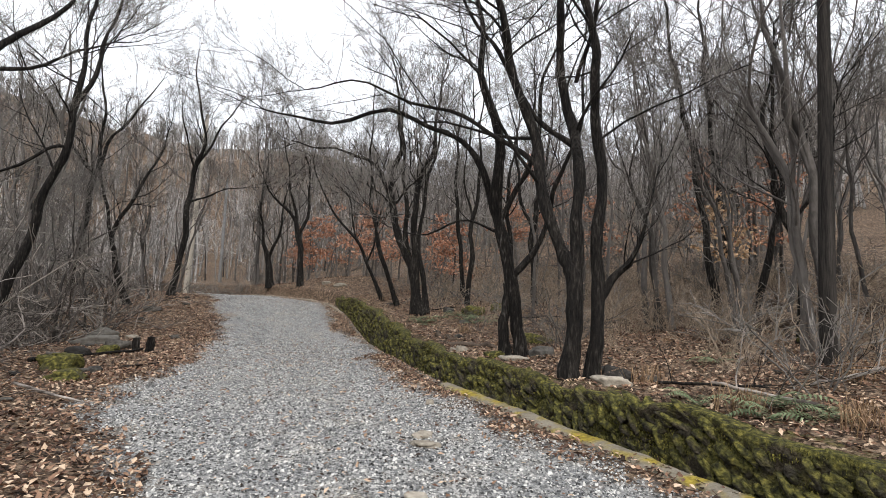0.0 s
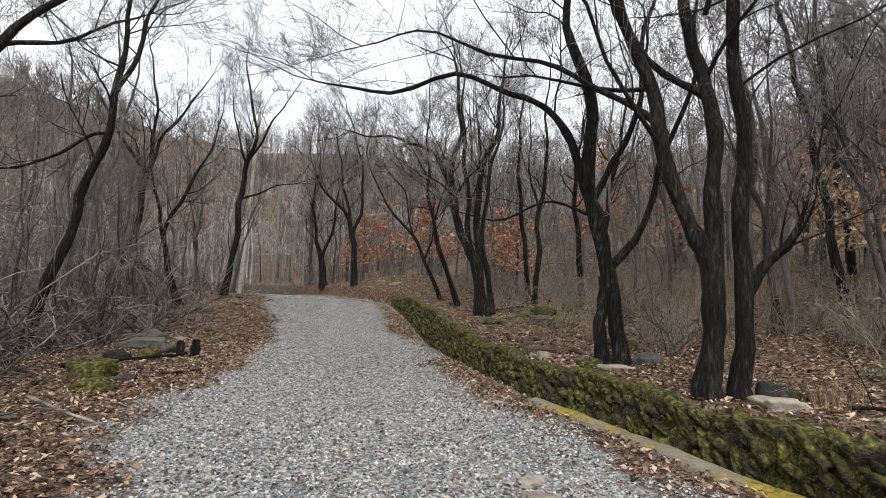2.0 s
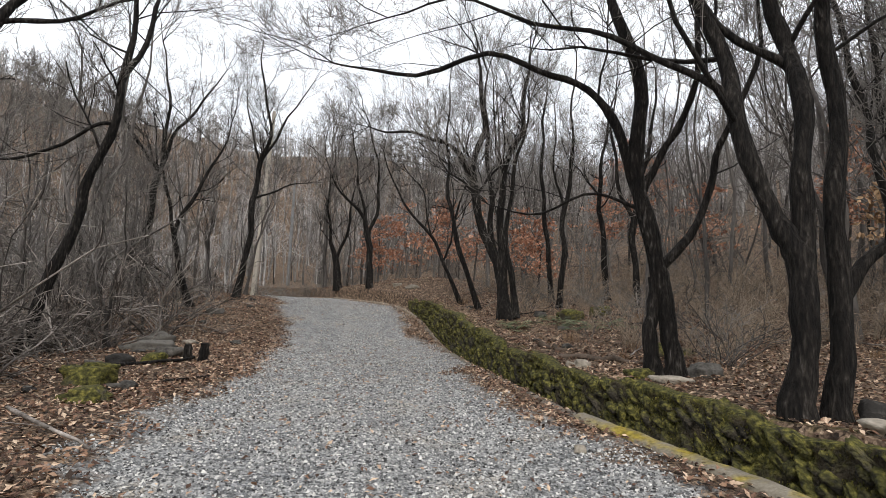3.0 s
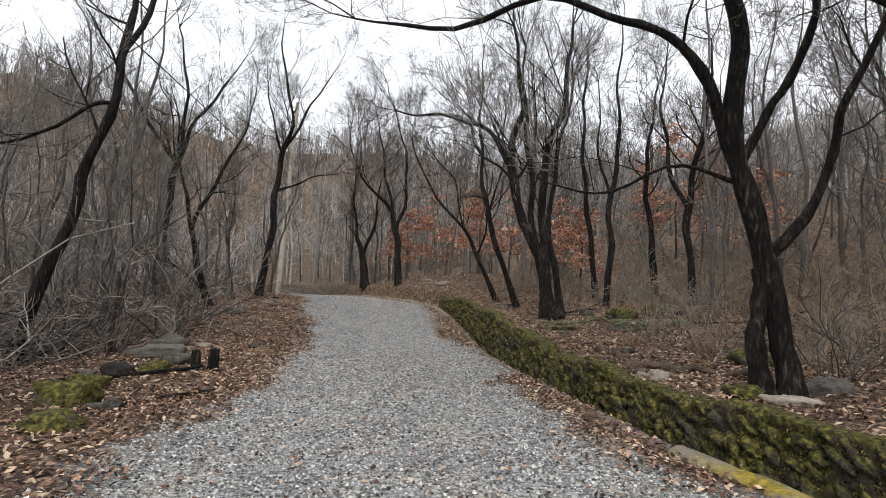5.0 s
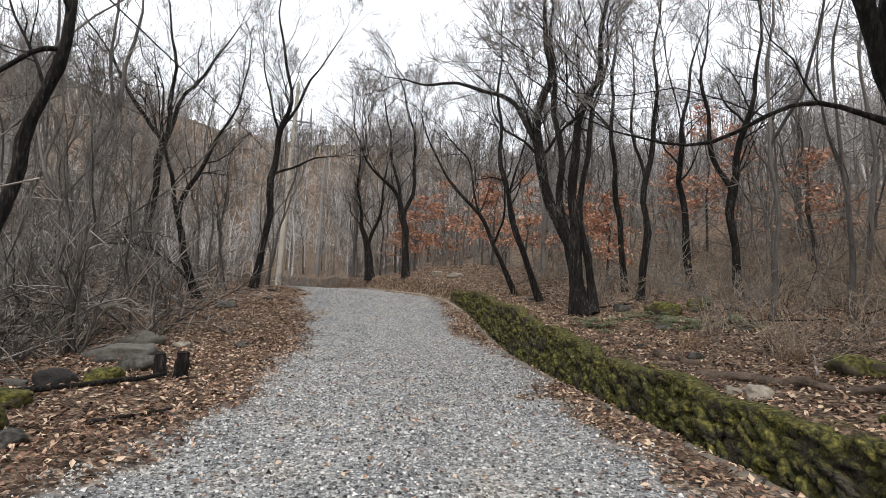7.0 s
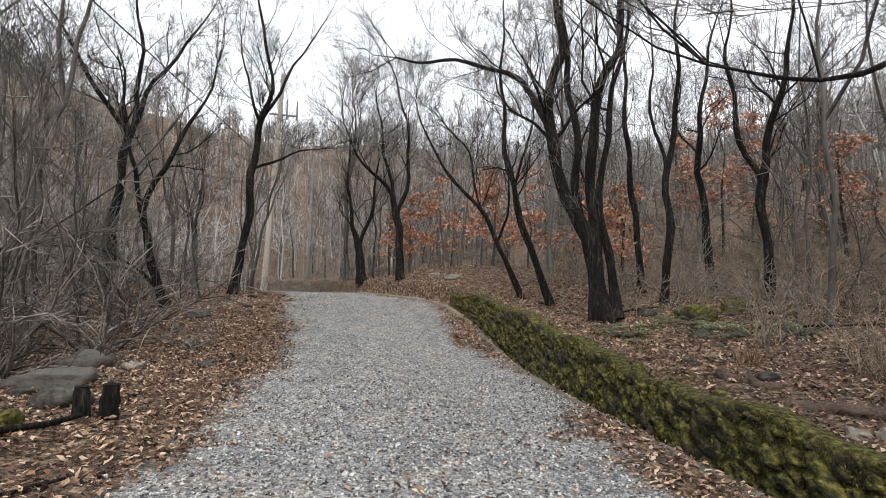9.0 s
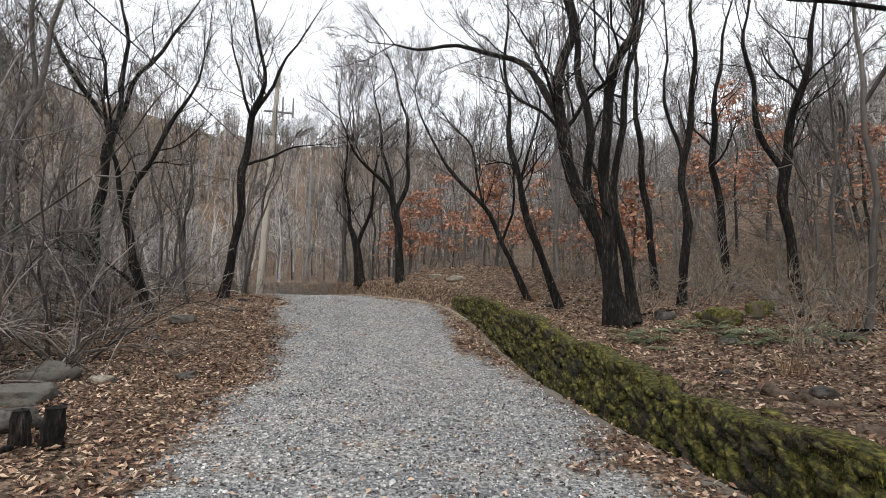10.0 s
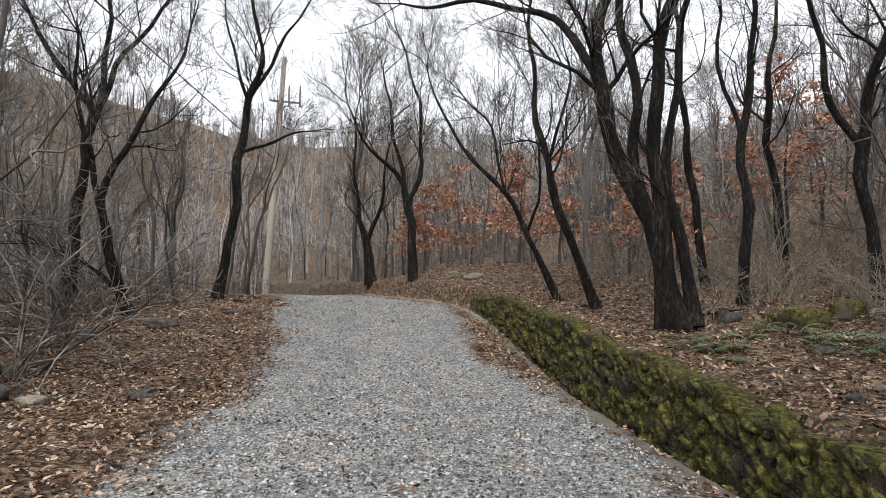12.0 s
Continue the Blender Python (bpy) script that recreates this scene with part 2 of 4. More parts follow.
def height(s, q):
    s, q = np.asarray(s, float), np.asarray(q, float)
    x, y = plan(s, q)
    zr, zb = knots(ROAD_Z, s), knots(BANK_Z, s)
    road = zr + 0.012 * wave(x, y, 3.0, 1) + 0.02 * np.cos((q + 2.6) * 2.4)
    bank = zb + 0.085 * np.clip(q - 0.6, 0, 9) + 0.26 * np.clip(q - 8, 0, 30) + 0.05 * wave(x, y, 2.2, 2) + 0.12 * wave(x, y, 0.6, 3) * smooth(q, 1, 5)
    bank = bank + 0.55 * np.exp(-((s - 26.5) / 4.0) ** 2 - ((q - 3.5) / 2.6) ** 2)
    left = zr + 0.04 - 0.10 * np.clip(-q - 7.5, 0, 14) + 0.045 * wave(x, y, 2.0, 4) + 0.15 * wave(x, y, 0.5, 5) * smooth(-q, 6, 10)
    z = np.where(q < -2, left + (road - left) * smooth(q, -5.4, -4.4), road)
    ditch = zr - 0.5
    has = 1 - smooth(s, 23.8, 24.8)
    z = np.where(q > 0.12, road + (ditch - road) * smooth(q, 0.12, 0.2) * has, z)
    z = np.where(q > 0.5, z + (bank - z) * smooth(q, 0.62, 0.82), z)
    # the valley's sides, far off
    dx, dy = x + 4, y - 12
    r = np.hypot(dx, dy)
    az = np.degrees(np.arctan2(dx, dy))
    rim = np.interp(az, (-180, -100, -60, -45, -36, -28, -17, -8, 0, 12, 30, 60, 120, 180), (14, 33, 41, 34, 28, 25, 21, 18, 17, 20, 30, 36, 25, 14))
    hill = rim * smooth(r, 38, 125) + 1.2 * wave(x, y, 0.09, 6) * smooth(r, 40, 80)
    return z + hill


def ground_z(x, y):
    s, q = road_place(x, y)
    return float(height(s, q))


def put_mesh(name, verts, faces, material, parent=None, smooth_shade=True):
    """faces: an (n, 3) or (n, 4) array, or a list of such arrays."""
    me = bpy.data.meshes.new(name)
    verts = np.asarray(verts, np.float32)
    arrays = faces if isinstance(faces, list) else [faces]
    arrays = [np.asarray(f, np.int32) for f in arrays if len(f)]
    idx = np.concatenate([f.ravel() for f in arrays])
    sizes = np.concatenate([np.full(len(f), f.shape[1], np.int32) for f in arrays])
    me.vertices.add(len(verts)), me.loops.add(len(idx)), me.polygons.add(len(sizes))
    me.vertices.foreach_set("co", verts.ravel())
    me.loops.foreach_set("vertex_index", idx)
    me.polygons.foreach_set("loop_start", np.concatenate([[0], np.cumsum(sizes)[:-1]]).astype(np.int32))
    me.polygons.foreach_set("use_smooth", np.full(len(sizes), smooth_shade))
    me.materials.append(material)
    me.update(calc_edges=True)
    me.validate()
    ob = new(name, me)
    ob.parent = parent
    return ob


def grid_faces(nu, nv):
    a = (np.arange(nu - 1)[:, None] * nv + np.arange(nv - 1)[None, :]).ravel()
    return np.stack([a, a + nv, a + nv + 1, a + 1], 1)


def steps(*spans):
    """Grid lines: spans of (from, to, step)."""
    return np.unique(np.round(np.concatenate([np.arange(a, b, c) for a, b, c in spans]), 3))


def lane_lines(s):
    """Middle and half width of the gravel lane, which closes in towards the bend."""
    far = smooth(s, 23, 32)
    mid = -2.38 + 0.22 * np.sin(s * 0.5) * (1 - far) + 0.98 * far
    return mid, 1.95 + 0.18 * np.sin(s * 0.8 + 1) * (1 - far) - 0.12 * (1 - smooth(s, 4, 8)) - 1.0 * far


S_LINES = steps((-260, -60, 20), (-60, -6, 3), (-6, 34, 0.25), (34, 60, 1.5), (60, 160, 6), (160, 401, 30))
Q_LINES = steps((-300, -120, 20), (-120, -36, 5), (-36, -12, 1.2), (-12, 0, 0.2), (0, 1.0, 0.06), (1.0, 8, 0.22), (8, 36, 1.2), (36, 120, 5), (120, 301, 20))
gs, gq = np.meshgrid(S_LINES, Q_LINES, indexing="ij")
gx, gy = plan(gs, gq)
gz = height(gs, gq)
ground = put_mesh("ground", np.stack([gx, gy, gz], -1).reshape(-1, 3), grid_faces(len(S_LINES), len(Q_LINES))[:, ::-1], M_ground)
tagged(ground, "grey gravel track and brown leaf-covered forest floor", "ground", kind="structure")
mid, wide = lane_lines(gs)
lane = np.clip(0.55 + (wide - np.abs(gq - mid)) * 0.55, 0, 1) * (gs > -60) * (gs < 60)
for key, val in (("gravel", lane), ("moss", np.clip(1 - np.abs(gq - 0.95) / 0.3, 0, 1) * 0.6 * (gs < 24))):
    ground.data.attributes.new(key, "FLOAT", "POINT").data.foreach_set("value", val.astype(np.float32).ravel())


# ---- wood: tubes along bent lines ----
class Wood:
    """Gathers tubes into one mesh."""

    def __init__(self):
        self.v, self.f, self.n = [], [], 0

    def tube(self, pts, radii, sides=3):
        pts = np.asarray(pts, float)
        k = len(pts)
        t = np.gradient(pts, axis=0)
        t /= np.linalg.norm(t, axis=1)[:, None] + 1e-9
        up = np.array((0.31, 0.95, 0.05)) if abs(t[0, 1]) < 0.8 else np.array((0.95, 0.1, 0.3))
        a = np.cross(t, up)
        a /= np.linalg.norm(a, axis=1)[:, None] + 1e-9
        b = np.cross(t, a)
        ang = np.arange(sides) * 2 * math.pi / sides
        r = np.asarray(radii, float)[:, None, None]
        ring = pts[:, None, :] + r * (np.cos(ang)[None, :, None] * a[:, None, :] + np.sin(ang)[None, :, None] * b[:, None, :])
        i = np.arange(k - 1)[:, None] * sides + np.arange(sides)[None, :]
        j = np.arange(k - 1)[:, None] * sides + (np.arange(sides)[None, :] + 1) % sides
        self.v.append(ring.reshape(-1, 3))
        self.f.append(np.stack([i, j, j + sides, i + sides], -1).reshape(-1, 4) + self.n)
        self.n += k * sides

    def arrays(self):
        return np.concatenate(self.v), np.concatenate(self.f)

    def mesh(self, name, material, parent):
        v, f = self.arrays()
        return put_mesh(name, v, f, material, parent)


def spline(ctrl, per=4):
    """A smooth line through control rows of any width."""
    c = np.asarray(ctrl, float)
    c = np.vstack([2 * c[0] - c[1], c, 2 * c[-1] - c[-2]])
    out = []
    for i in range(1, len(c) - 2):
        for t in np.arange(per) / per:
            a, b, d, e = c[i - 1], c[i], c[i + 1], c[i + 2]
            out.append(0.5 * (2 * b + (d - a) * t + (2 * a - 5 * b + 4 * d - e) * t * t + (3 * b - a - 3 * d + e) * t ** 3))
    out.append(c[-2])
    return np.array(out)


def sprout(rng, start, way, length, radius, level, out, spread=0.82, lift=0.22, bushy=1.0, thin=0.003, deepest=4):
    """A branch with its side branches; out[level] gathers the tubes, the last entry all finer ones."""
    n = (5, 5, 4, 3, 2)[min(level, 4)]
    pts, d = [np.array(start, float)], np.array(way, float)
    if level > 1 and d[2] < 0:
        d[2] *= -0.4
    d /= np.linalg.norm(d)
    for _ in range(n):
        d = d + rng.normal(0, 0.2, 3) + np.array((0, 0, lift * 0.3))
        d /= np.linalg.norm(d)
        pts.append(pts[-1] + d * length / n)
    pts = np.array(pts)
    out[min(level, len(out) - 1)].tube(pts, np.linspace(radius, max(radius * 0.35, thin * 0.8), n + 1), 4 if level < 2 else 3)
    if level >= deepest or length < 0.22:
        return
    kids = int(round((5, 6, 6, 4)[min(level, 3)] * bushy * (0.7 + 0.6 * rng.rand())))
    for _ in range(kids):
        u = 0.2 + 0.8 * rng.rand()
        i = min(int(u * n), n - 1)
        at = pts[i] + (pts[i + 1] - pts[i]) * (u * n - i)
        main = pts[i + 1] - pts[i]
        main /= np.linalg.norm(main)
        side = rng.normal(0, 1, 3)
        side -= main * side.dot(main)
        side /= np.linalg.norm(side) + 1e-9
        sprout(rng, at, main + side * spread + np.array((0, 0, lift)), length * (0.38 + 0.3 * rng.rand()) * (1.1 - 0.4 * u),
               max(radius * (0.5 - 0.2 * u), thin), level + 1, out, spread, lift, bushy, thin, deepest)


def tree(name, base, axis, stems, seed, label, bark=None, limbs=9, reach=2.2, bushy=1.0, start=0.45, sides=9, group="", thin=0.003, deepest=4, slim=0.78):
    """A bare tree. stems: lists of (u, z, radius) in the upright plane through the base along the axis angle, u to the side."""
    rng = np.random.RandomState(seed)
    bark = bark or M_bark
    root = new(name)
    root.location = (base[0], base[1], ground_z(*base) - 0.05)
    ax = np.array((math.cos(radians(axis)), math.sin(radians(axis)), 0))
    dep = np.array((-ax[1], ax[0], 0))
    boughs, twigs = Wood(), Wood()
    for k, st in enumerate(stems):
        c = spline(st, 4)
        c[:, 2] *= slim
        low = st[0][1] < 0.5
        pts = c[:, 0:1] * ax + np.array([[0, 0, 1.0]]) * c[:, 1:2]
        h = c[:, 1:2]
        sway = np.clip(h / 3, 0, 1.2) * 0.15
        wig = 0.05 * smooth(h, 0.6, 2.2)
        pts = pts + dep * (sway * np.sin(h * 0.9 + seed) + wig * np.sin(h * 2.3 + seed)) + ax * wig * np.sin(h * 3.1 + 2 * seed)
        run = np.cumsum(np.r_[0, np.linalg.norm(np.diff(pts, axis=0), axis=1)])[:, None]
        if not low:
            pts = pts + 0.06 * smooth(run, 0, 1.2) * (np.array((0, 0, 1.0)) * np.sin(run * 3.7 + k) + dep * np.sin(run * 2.1 + 2 * k))
        pts = pts + rng.normal(0, 1, pts.shape) * c[:, 2:3] * 0.08
        rad = c[:, 2] * (1 + 0.07 * rng.normal(0, 1, len(c)))
        if low:
            rad = rad * (1 + 0.3 * np.exp(-np.clip(c[:, 1] - c[0, 1], 0, 9) / 0.16))
        w = Wood()
        w.tube(pts, np.clip(rad, 0.004, 1), sides if c[0, 2] > 0.05 else 6)
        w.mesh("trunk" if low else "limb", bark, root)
        if st[-1][1] < 1.6 and low:
            continue
        n = max(2, int(limbs * (1 if low else 0.7)))
        for _ in range(n):
            u = start + (1 - start) * rng.rand() if low else 0.35 + 0.65 * rng.rand()
            i = min(int(u * (len(pts) - 1)), len(pts) - 2)
            main = pts[i + 1] - pts[i]
            main /= np.linalg.norm(main)
            side = rng.normal(0, 1, 3)
            side[2] *= 0.4
            side /= np.linalg.norm(side)
            r = max(rad[i] * (0.22 + 0.2 * rng.rand()), 0.007)
            sprout(rng, pts[i], main * 0.5 + side * 0.8 + np.array((0, 0, 0.35)), reach * (0.45 + 0.75 * rng.rand()), r, 1, [boughs, boughs, boughs, twigs], bushy=bushy, thin=thin, deepest=deepest)
        main = pts[-1] - pts[-2]
        for _ in range(3):
            sprout(rng, pts[-1], main / np.linalg.norm(main) + rng.normal(0, 0.35, 3), reach * 0.8, max(rad[-1] * 0.8, 0.008), 1, [boughs, boughs, boughs, twigs], bushy=bushy, thin=thin, deepest=deepest)
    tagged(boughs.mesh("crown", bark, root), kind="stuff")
    tagged(twigs.mesh("crown_spray", M_twig, root), kind="stuff")
    return tagged(root, label, "tree", group)


# ---- the trees that stand nearest, along the wall and the left verge ----
big = tree("tree", (1.27, 9.35), 0, [
    [(0.02, 0.0, 0.16), (0.1, 0.8, 0.14), (0.05, 1.5, 0.136), (-0.13, 1.9, 0.112), (-0.44, 3.1, 0.096), (-0.66, 4.0, 0.084), (-0.98, 5.1, 0.072), (-1.4, 6.6, 0.048), (-1.7, 8.2, 0.024)],
    [(0.07, 1.45, 0.112), (0.1, 1.9, 0.108), (0.17, 2.8, 0.1), (0.05, 3.4, 0.096), (-0.06, 4.3, 0.08), (-0.2, 5.3, 0.068), (-0.35, 6.6, 0.048), (-0.3, 8.6, 0.024)],
    [(-0.44, 3.1, 0.048), (-1.1, 3.6, 0.04), (-1.85, 4.0, 0.032), (-3.1, 4.45, 0.0224), (-4.2, 4.5, 0.0096)],
    [(0.05, 3.4, 0.056), (-0.55, 3.95, 0.044), (-1.05, 4.9, 0.036), (-1.55, 5.4, 0.028), (-2.1, 6.4, 0.016)],
    [(0.12, 4.4, 0.04), (0.3, 5.2, 0.036), (0.25, 6.4, 0.024), (0.5, 7.6, 0.012)],
], 11, "large dark-barked bare tree with leaning forked trunks by the wall", limbs=9, reach=2.6, slim=0.86)
side_trunk = tree("tree", (1.64, 9.42), 0, [
    [(-0.02, 0.0, 0.136), (0.03, 0.8, 0.116), (0.07, 1.8, 0.104), (0.05, 3.5, 0.092), (-0.03, 4.5, 0.08), (-0.17, 5.4, 0.064), (-0.2, 7.0, 0.04), (-0.1, 8.8, 0.02)],
    [(0.04, 1.1, 0.072), (0.25, 1.45, 0.068), (0.5, 1.72, 0.056), (0.66, 2.1, 0.024), (0.8, 2.9, 0.012)],
], 12, "straight grey-barked bare trunk with a low crooked side limb", limbs=9, reach=2.0, slim=0.86)
fork = tree("tree", (0.35, 11.66), 3.5, [
    [(0.2, 0.0, 0.14), (0.08, 0.75, 0.12), (0.0, 1.45, 0.125), (-0.32, 2.55, 0.12), (-0.28, 3.5, 0.105), (-0.38, 4.25, 0.09), (-0.66, 5.4, 0.07), (-0.76, 6.6, 0.05), (-0.9, 8.0, 0.025)],
    [(-0.1, 0.0, 0.12), (-0.14, 0.7, 0.095), (-0.03, 1.4, 0.1)],
    [(-0.35, 2.6, 0.085), (-0.5, 3.4, 0.07), (-0.9, 3.9, 0.055), (-1.58, 4.35, 0.045), (-2.5, 4.6, 0.04), (-4.0, 4.45, 0.028), (-5.0, 4.75, 0.012)],
    [(0.0, 1.5, 0.07), (0.33, 2.0, 0.06), (0.64, 2.65, 0.05), (0.8, 3.3, 0.042), (1.2, 4.6, 0.03), (1.3, 6.2, 0.015)],
    [(-0.28, 2.6, 0.06), (0.05, 3.15, 0.05), (0.3, 3.6, 0.045), (0.45, 4.9, 0.035), (0.8, 6.4, 0.015)],
    [(-0.3, 2.35, 0.03), (-0.9, 2.55, 0.022), (-1.7, 2.35, 0.016), (-2.5, 2.4, 0.008)],
], 13, "black-barked bare tree standing on two joined legs behind the wall", limbs=7, reach=2.2, start=0.62, slim=1.0)
mid_tree = tree("tree", (-3.15, 19.2), 1.5, [
    [(0.0, 0.0, 0.2), (-0.28, 1.35, 0.16), (-0.72, 2.5, 0.14), (-1.06, 3.65, 0.125), (-1.06, 4.95, 0.1), (-0.9, 6.0, 0.08), (-1.2, 8.2, 0.04)],
    [(-0.16, 0.0, 0.16), (-0.2, 1.75, 0.13), (-0.27, 3.6, 0.11), (0.0, 5.0, 0.09), (0.25, 5.8, 0.075), (0.4, 8.0, 0.035)],
    [(-1.06, 3.65, 0.085), (-1.27, 4.4, 0.075), (-1.64, 4.95, 0.065), (-2.3, 5.45, 0.055), (-3.6, 5.75, 0.04), (-4.75, 5.98, 0.02)],
    [(-0.28, 1.35, 0.1), (-0.52, 2.45, 0.09), (-0.56, 3.8, 0.08), (-0.8, 5.45, 0.06), (-0.9, 7.5, 0.03)],
    [(0.22, 0.1, 0.12), (0.12, 1.1, 0.1), (-0.1, 2.2, 0.085), (0.1, 4.2, 0.06), (0.5, 6.5, 0.03)],
], 14, "many-stemmed dark bare tree leaning over the wall", limbs=8, reach=2.4, slim=0.95)
lean_tree = tree("tree", (-4.6, 21.57), 8, [
    [(0.05, 0.0, 0.13), (-0.62, 1.9, 0.11), (-0.95, 3.0, 0.095), (-1.22, 4.8, 0.07), (-1.3, 6.6, 0.04), (-1.2, 8.4, 0.02)],
    [(-0.95, 3.0, 0.05), (-0.5, 4.4, 0.04), (-0.6, 6.0, 0.02)],
], 15, "slim bare tree leaning towards the track", limbs=11, reach=2.0, start=0.3)
bent_tree = tree("tree", (-5.64, 22.92), 11, [
    [(0.1, 0.0, 0.11), (-0.58, 1.5, 0.09), (-1.17, 2.55, 0.075), (-2.07, 3.6, 0.055), (-2.7, 4.55, 0.04), (-3.1, 5.8, 0.02)],
    [(-1.17, 2.55, 0.05), (-1.4, 3.9, 0.04), (-2.1, 5.0, 0.025)],
    [(-0.6, 1.6, 0.05), (-0.3, 3.2, 0.04), (-0.6, 5.4, 0.02)],
], 16, "bent thin bare tree arching towards the track", limbs=10, reach=1.9, start=0.3)
far_tree = tree("tree", (-10.89, 26.42), 25, [
    [(0.03, 0.0, 0.2), (-0.15, 2.4, 0.17), (-0.5, 3.4, 0.11), (-1.5, 4.4, 0.07), (-2.3, 5.8, 0.035)],
    [(-0.15, 2.4, 0.12), (0.2, 3.9, 0.09), (0.1, 5.9, 0.06), (-0.6, 8.2, 0.03)],
    [(-0.15, 2.6, 0.1), (-0.7, 4.8, 0.07), (-1.05, 6.9, 0.035)],
], 17, "dark bare tree with a broad fan crown at the bend", limbs=10, reach=2.6, start=0.5)
tree("tree", (-13.08, 27.55), 25, [
    [(0.0, 0.0, 0.26), (-0.2, 1.6, 0.2), (-0.5, 2.6, 0.1), (-0.7, 4.4, 0.06), (-0.6, 6.8, 0.03)],
    [(-0.15, 1.5, 0.12), (0.3, 2.9, 0.08), (0.5, 5.0, 0.04)],
], 18, "thick-footed dark bare tree beside the bend", limbs=9, reach=2.2)
tree("tree", (-10.3, 11.2), 53, [
    [(-0.35, 0.0, 0.16), (-0.1, 1.2, 0.14), (0.15, 2.2, 0.125), (0.46, 3.6, 0.115), (0.78, 5.1, 0.1), (0.86, 6.5, 0.08), (1.0, 8.2, 0.05), (1.1, 10.0, 0.025)],
    [(0.8, 5.4, 0.075), (1.1, 6.5, 0.065), (1.45, 8.0, 0.045), (1.7, 9.6, 0.02)],
    [(0.65, 4.6, 0.05), (0.3, 4.45, 0.045), (-0.5, 3.7, 0.035), (-1.1, 3.6, 0.02)],
], 19, "leaning bare tree with dark foot and paler top", limbs=8, reach=2.3, start=0.45)
tree("tree", (-13.8, 18.47), 45, [
    [(0.15, 0.0, 0.15), (-0.34, 1.4, 0.12), (-0.5, 2.5, 0.1), (0.0, 3.9, 0.08), (0.6, 5.2, 0.05), (1.0, 6.6, 0.025)],
    [(-0.34, 1.4, 0.09), (-0.7, 3.2, 0.075), (-0.95, 4.0, 0.06), (-1.2, 6.0, 0.03)],
    [(-0.1, 0.5, 0.06), (-0.5, 1.0, 0.05), (-0.9, 1.25, 0.03)],
], 20, "dark crooked bare tree with a snapped limb beside the track", limbs=9, reach=2.0)
tree("tree", (-16.43, 19.27), 48, [
    [(-0.2, 0.0, 0.19), (-0.12, 1.9, 0.16), (0.0, 3.8, 0.15), (0.08, 4.7, 0.12), (-0.35, 5.2, 0.09), (-1.15, 6.5, 0.07), (-2.0, 7.9, 0.035)],
    [(0.0, 3.8, 0.11), (0.2, 5.5, 0.1), (0.22, 7.7, 0.06), (-0.2, 9.6, 0.03)],
    [(0.08, 4.7, 0.09), (0.65, 6.4, 0.07), (1.6, 8.0, 0.045), (2.1, 9.0, 0.02)],
], 21, "tall bare tree with three spreading limbs on the verge", limbs=8, reach=2.3)
tree("tree", (-14.18, 21.36), 43, [
    [(0.05, 0.0, 0.17), (0.33, 2.0, 0.15), (0.45, 4.3, 0.14), (0.63, 5.5, 0.12), (0.88, 7.0, 0.08), (0.4, 8.8, 0.05), (0.3, 10.6, 0.02)],
    [(0.63, 5.5, 0.08), (1.3, 7.0, 0.06), (2.4, 9.1, 0.02)],
    [(0.46, 4.0, 0.06), (1.55, 4.6, 0.045), (2.55, 5.0, 0.02)],
    [(0.63, 5.5, 0.06), (0.2, 6.5, 0.05), (-0.1, 8.0, 0.02)],
], 22, "tall bare tree with one long level limb near the pole", limbs=8, reach=2.2)
tree("tree", (-1.87, 22.02), -5, [
    [(-0.1, 0.0, 0.13), (0.03, 1.9, 0.11), (0.0, 3.5, 0.1), (0.25, 5.0, 0.075), (0.23, 6.7, 0.05), (0.4, 8.8, 0.02)],
    [(0.0, 3.3, 0.06), (-0.35, 4.8, 0.05), (-0.3, 7.0, 0.02)],
], 23, "slender dark bare tree on the leafy bank", limbs=8, reach=2.0)
tree("tree", (0.56, 23.27), -13, [
    [(0.0, 0.0, 0.17), (-0.14, 1.9, 0.15), (-0.2, 3.1, 0.14), (0.17, 4.9, 0.1), (0.46, 6.1, 0.07), (0.6, 8.4, 0.03)],
    [(-0.16, 2.9, 0.1), (-0.62, 4.1, 0.09), (-0.8, 5.4, 0.07), (-0.9, 6.6, 0.05), (-0.7, 8.4, 0.02)],
], 24, "dark bare tree forking in two on the bank", limbs=8, reach=2.2)
tree("tree", (-0.47, 26.02), -8, [
    [(0.0, 0.0, 0.16), (-0.16, 2.1, 0.14), (-0.32, 4.2, 0.11), (-0.12, 6.5, 0.07), (0.2, 8.6, 0.03)],
], 25, "upright bare tree on the bank", limbs=10, reach=2.2)
tree("tree", (-2.48, 24.18), 2, [
    [(0.05, 0.0, 0.13), (-0.22, 2.9, 0.11), (-0.4, 4.8, 0.09), (-0.38, 7.6, 0.05), (-0.2, 9.4, 0.02)],
], 26, "tall straight bare tree on the bank", limbs=9, reach=2.0)
tree("tree", (5.6, 12.6), -30, [
    [(0.0, 0.0, 0.1), (0.02, 1.8, 0.085), (-0.35, 3.0, 0.07), (-0.5, 4.6, 0.05), (-0.3, 6.4, 0.02)],
    [(-0.1, 2.2, 0.05), (0.5, 3.4, 0.04), (0.7, 5.0, 0.02)],
], 27, "thin bare tree with pale dead branches on the slope", limbs=10, reach=2.0, start=0.3)
tree("tree", (5.3, 16.9), -20, [
    [(0.2, 0.0, 0.14), (-0.1, 2.0, 0.12), (-0.45, 4.6, 0.1), (-0.9, 7.0, 0.07), (-1.2, 9.5, 0.03)],
], 28, "tall leaning bare tree high on the slope", limbs=9, reach=2.0)
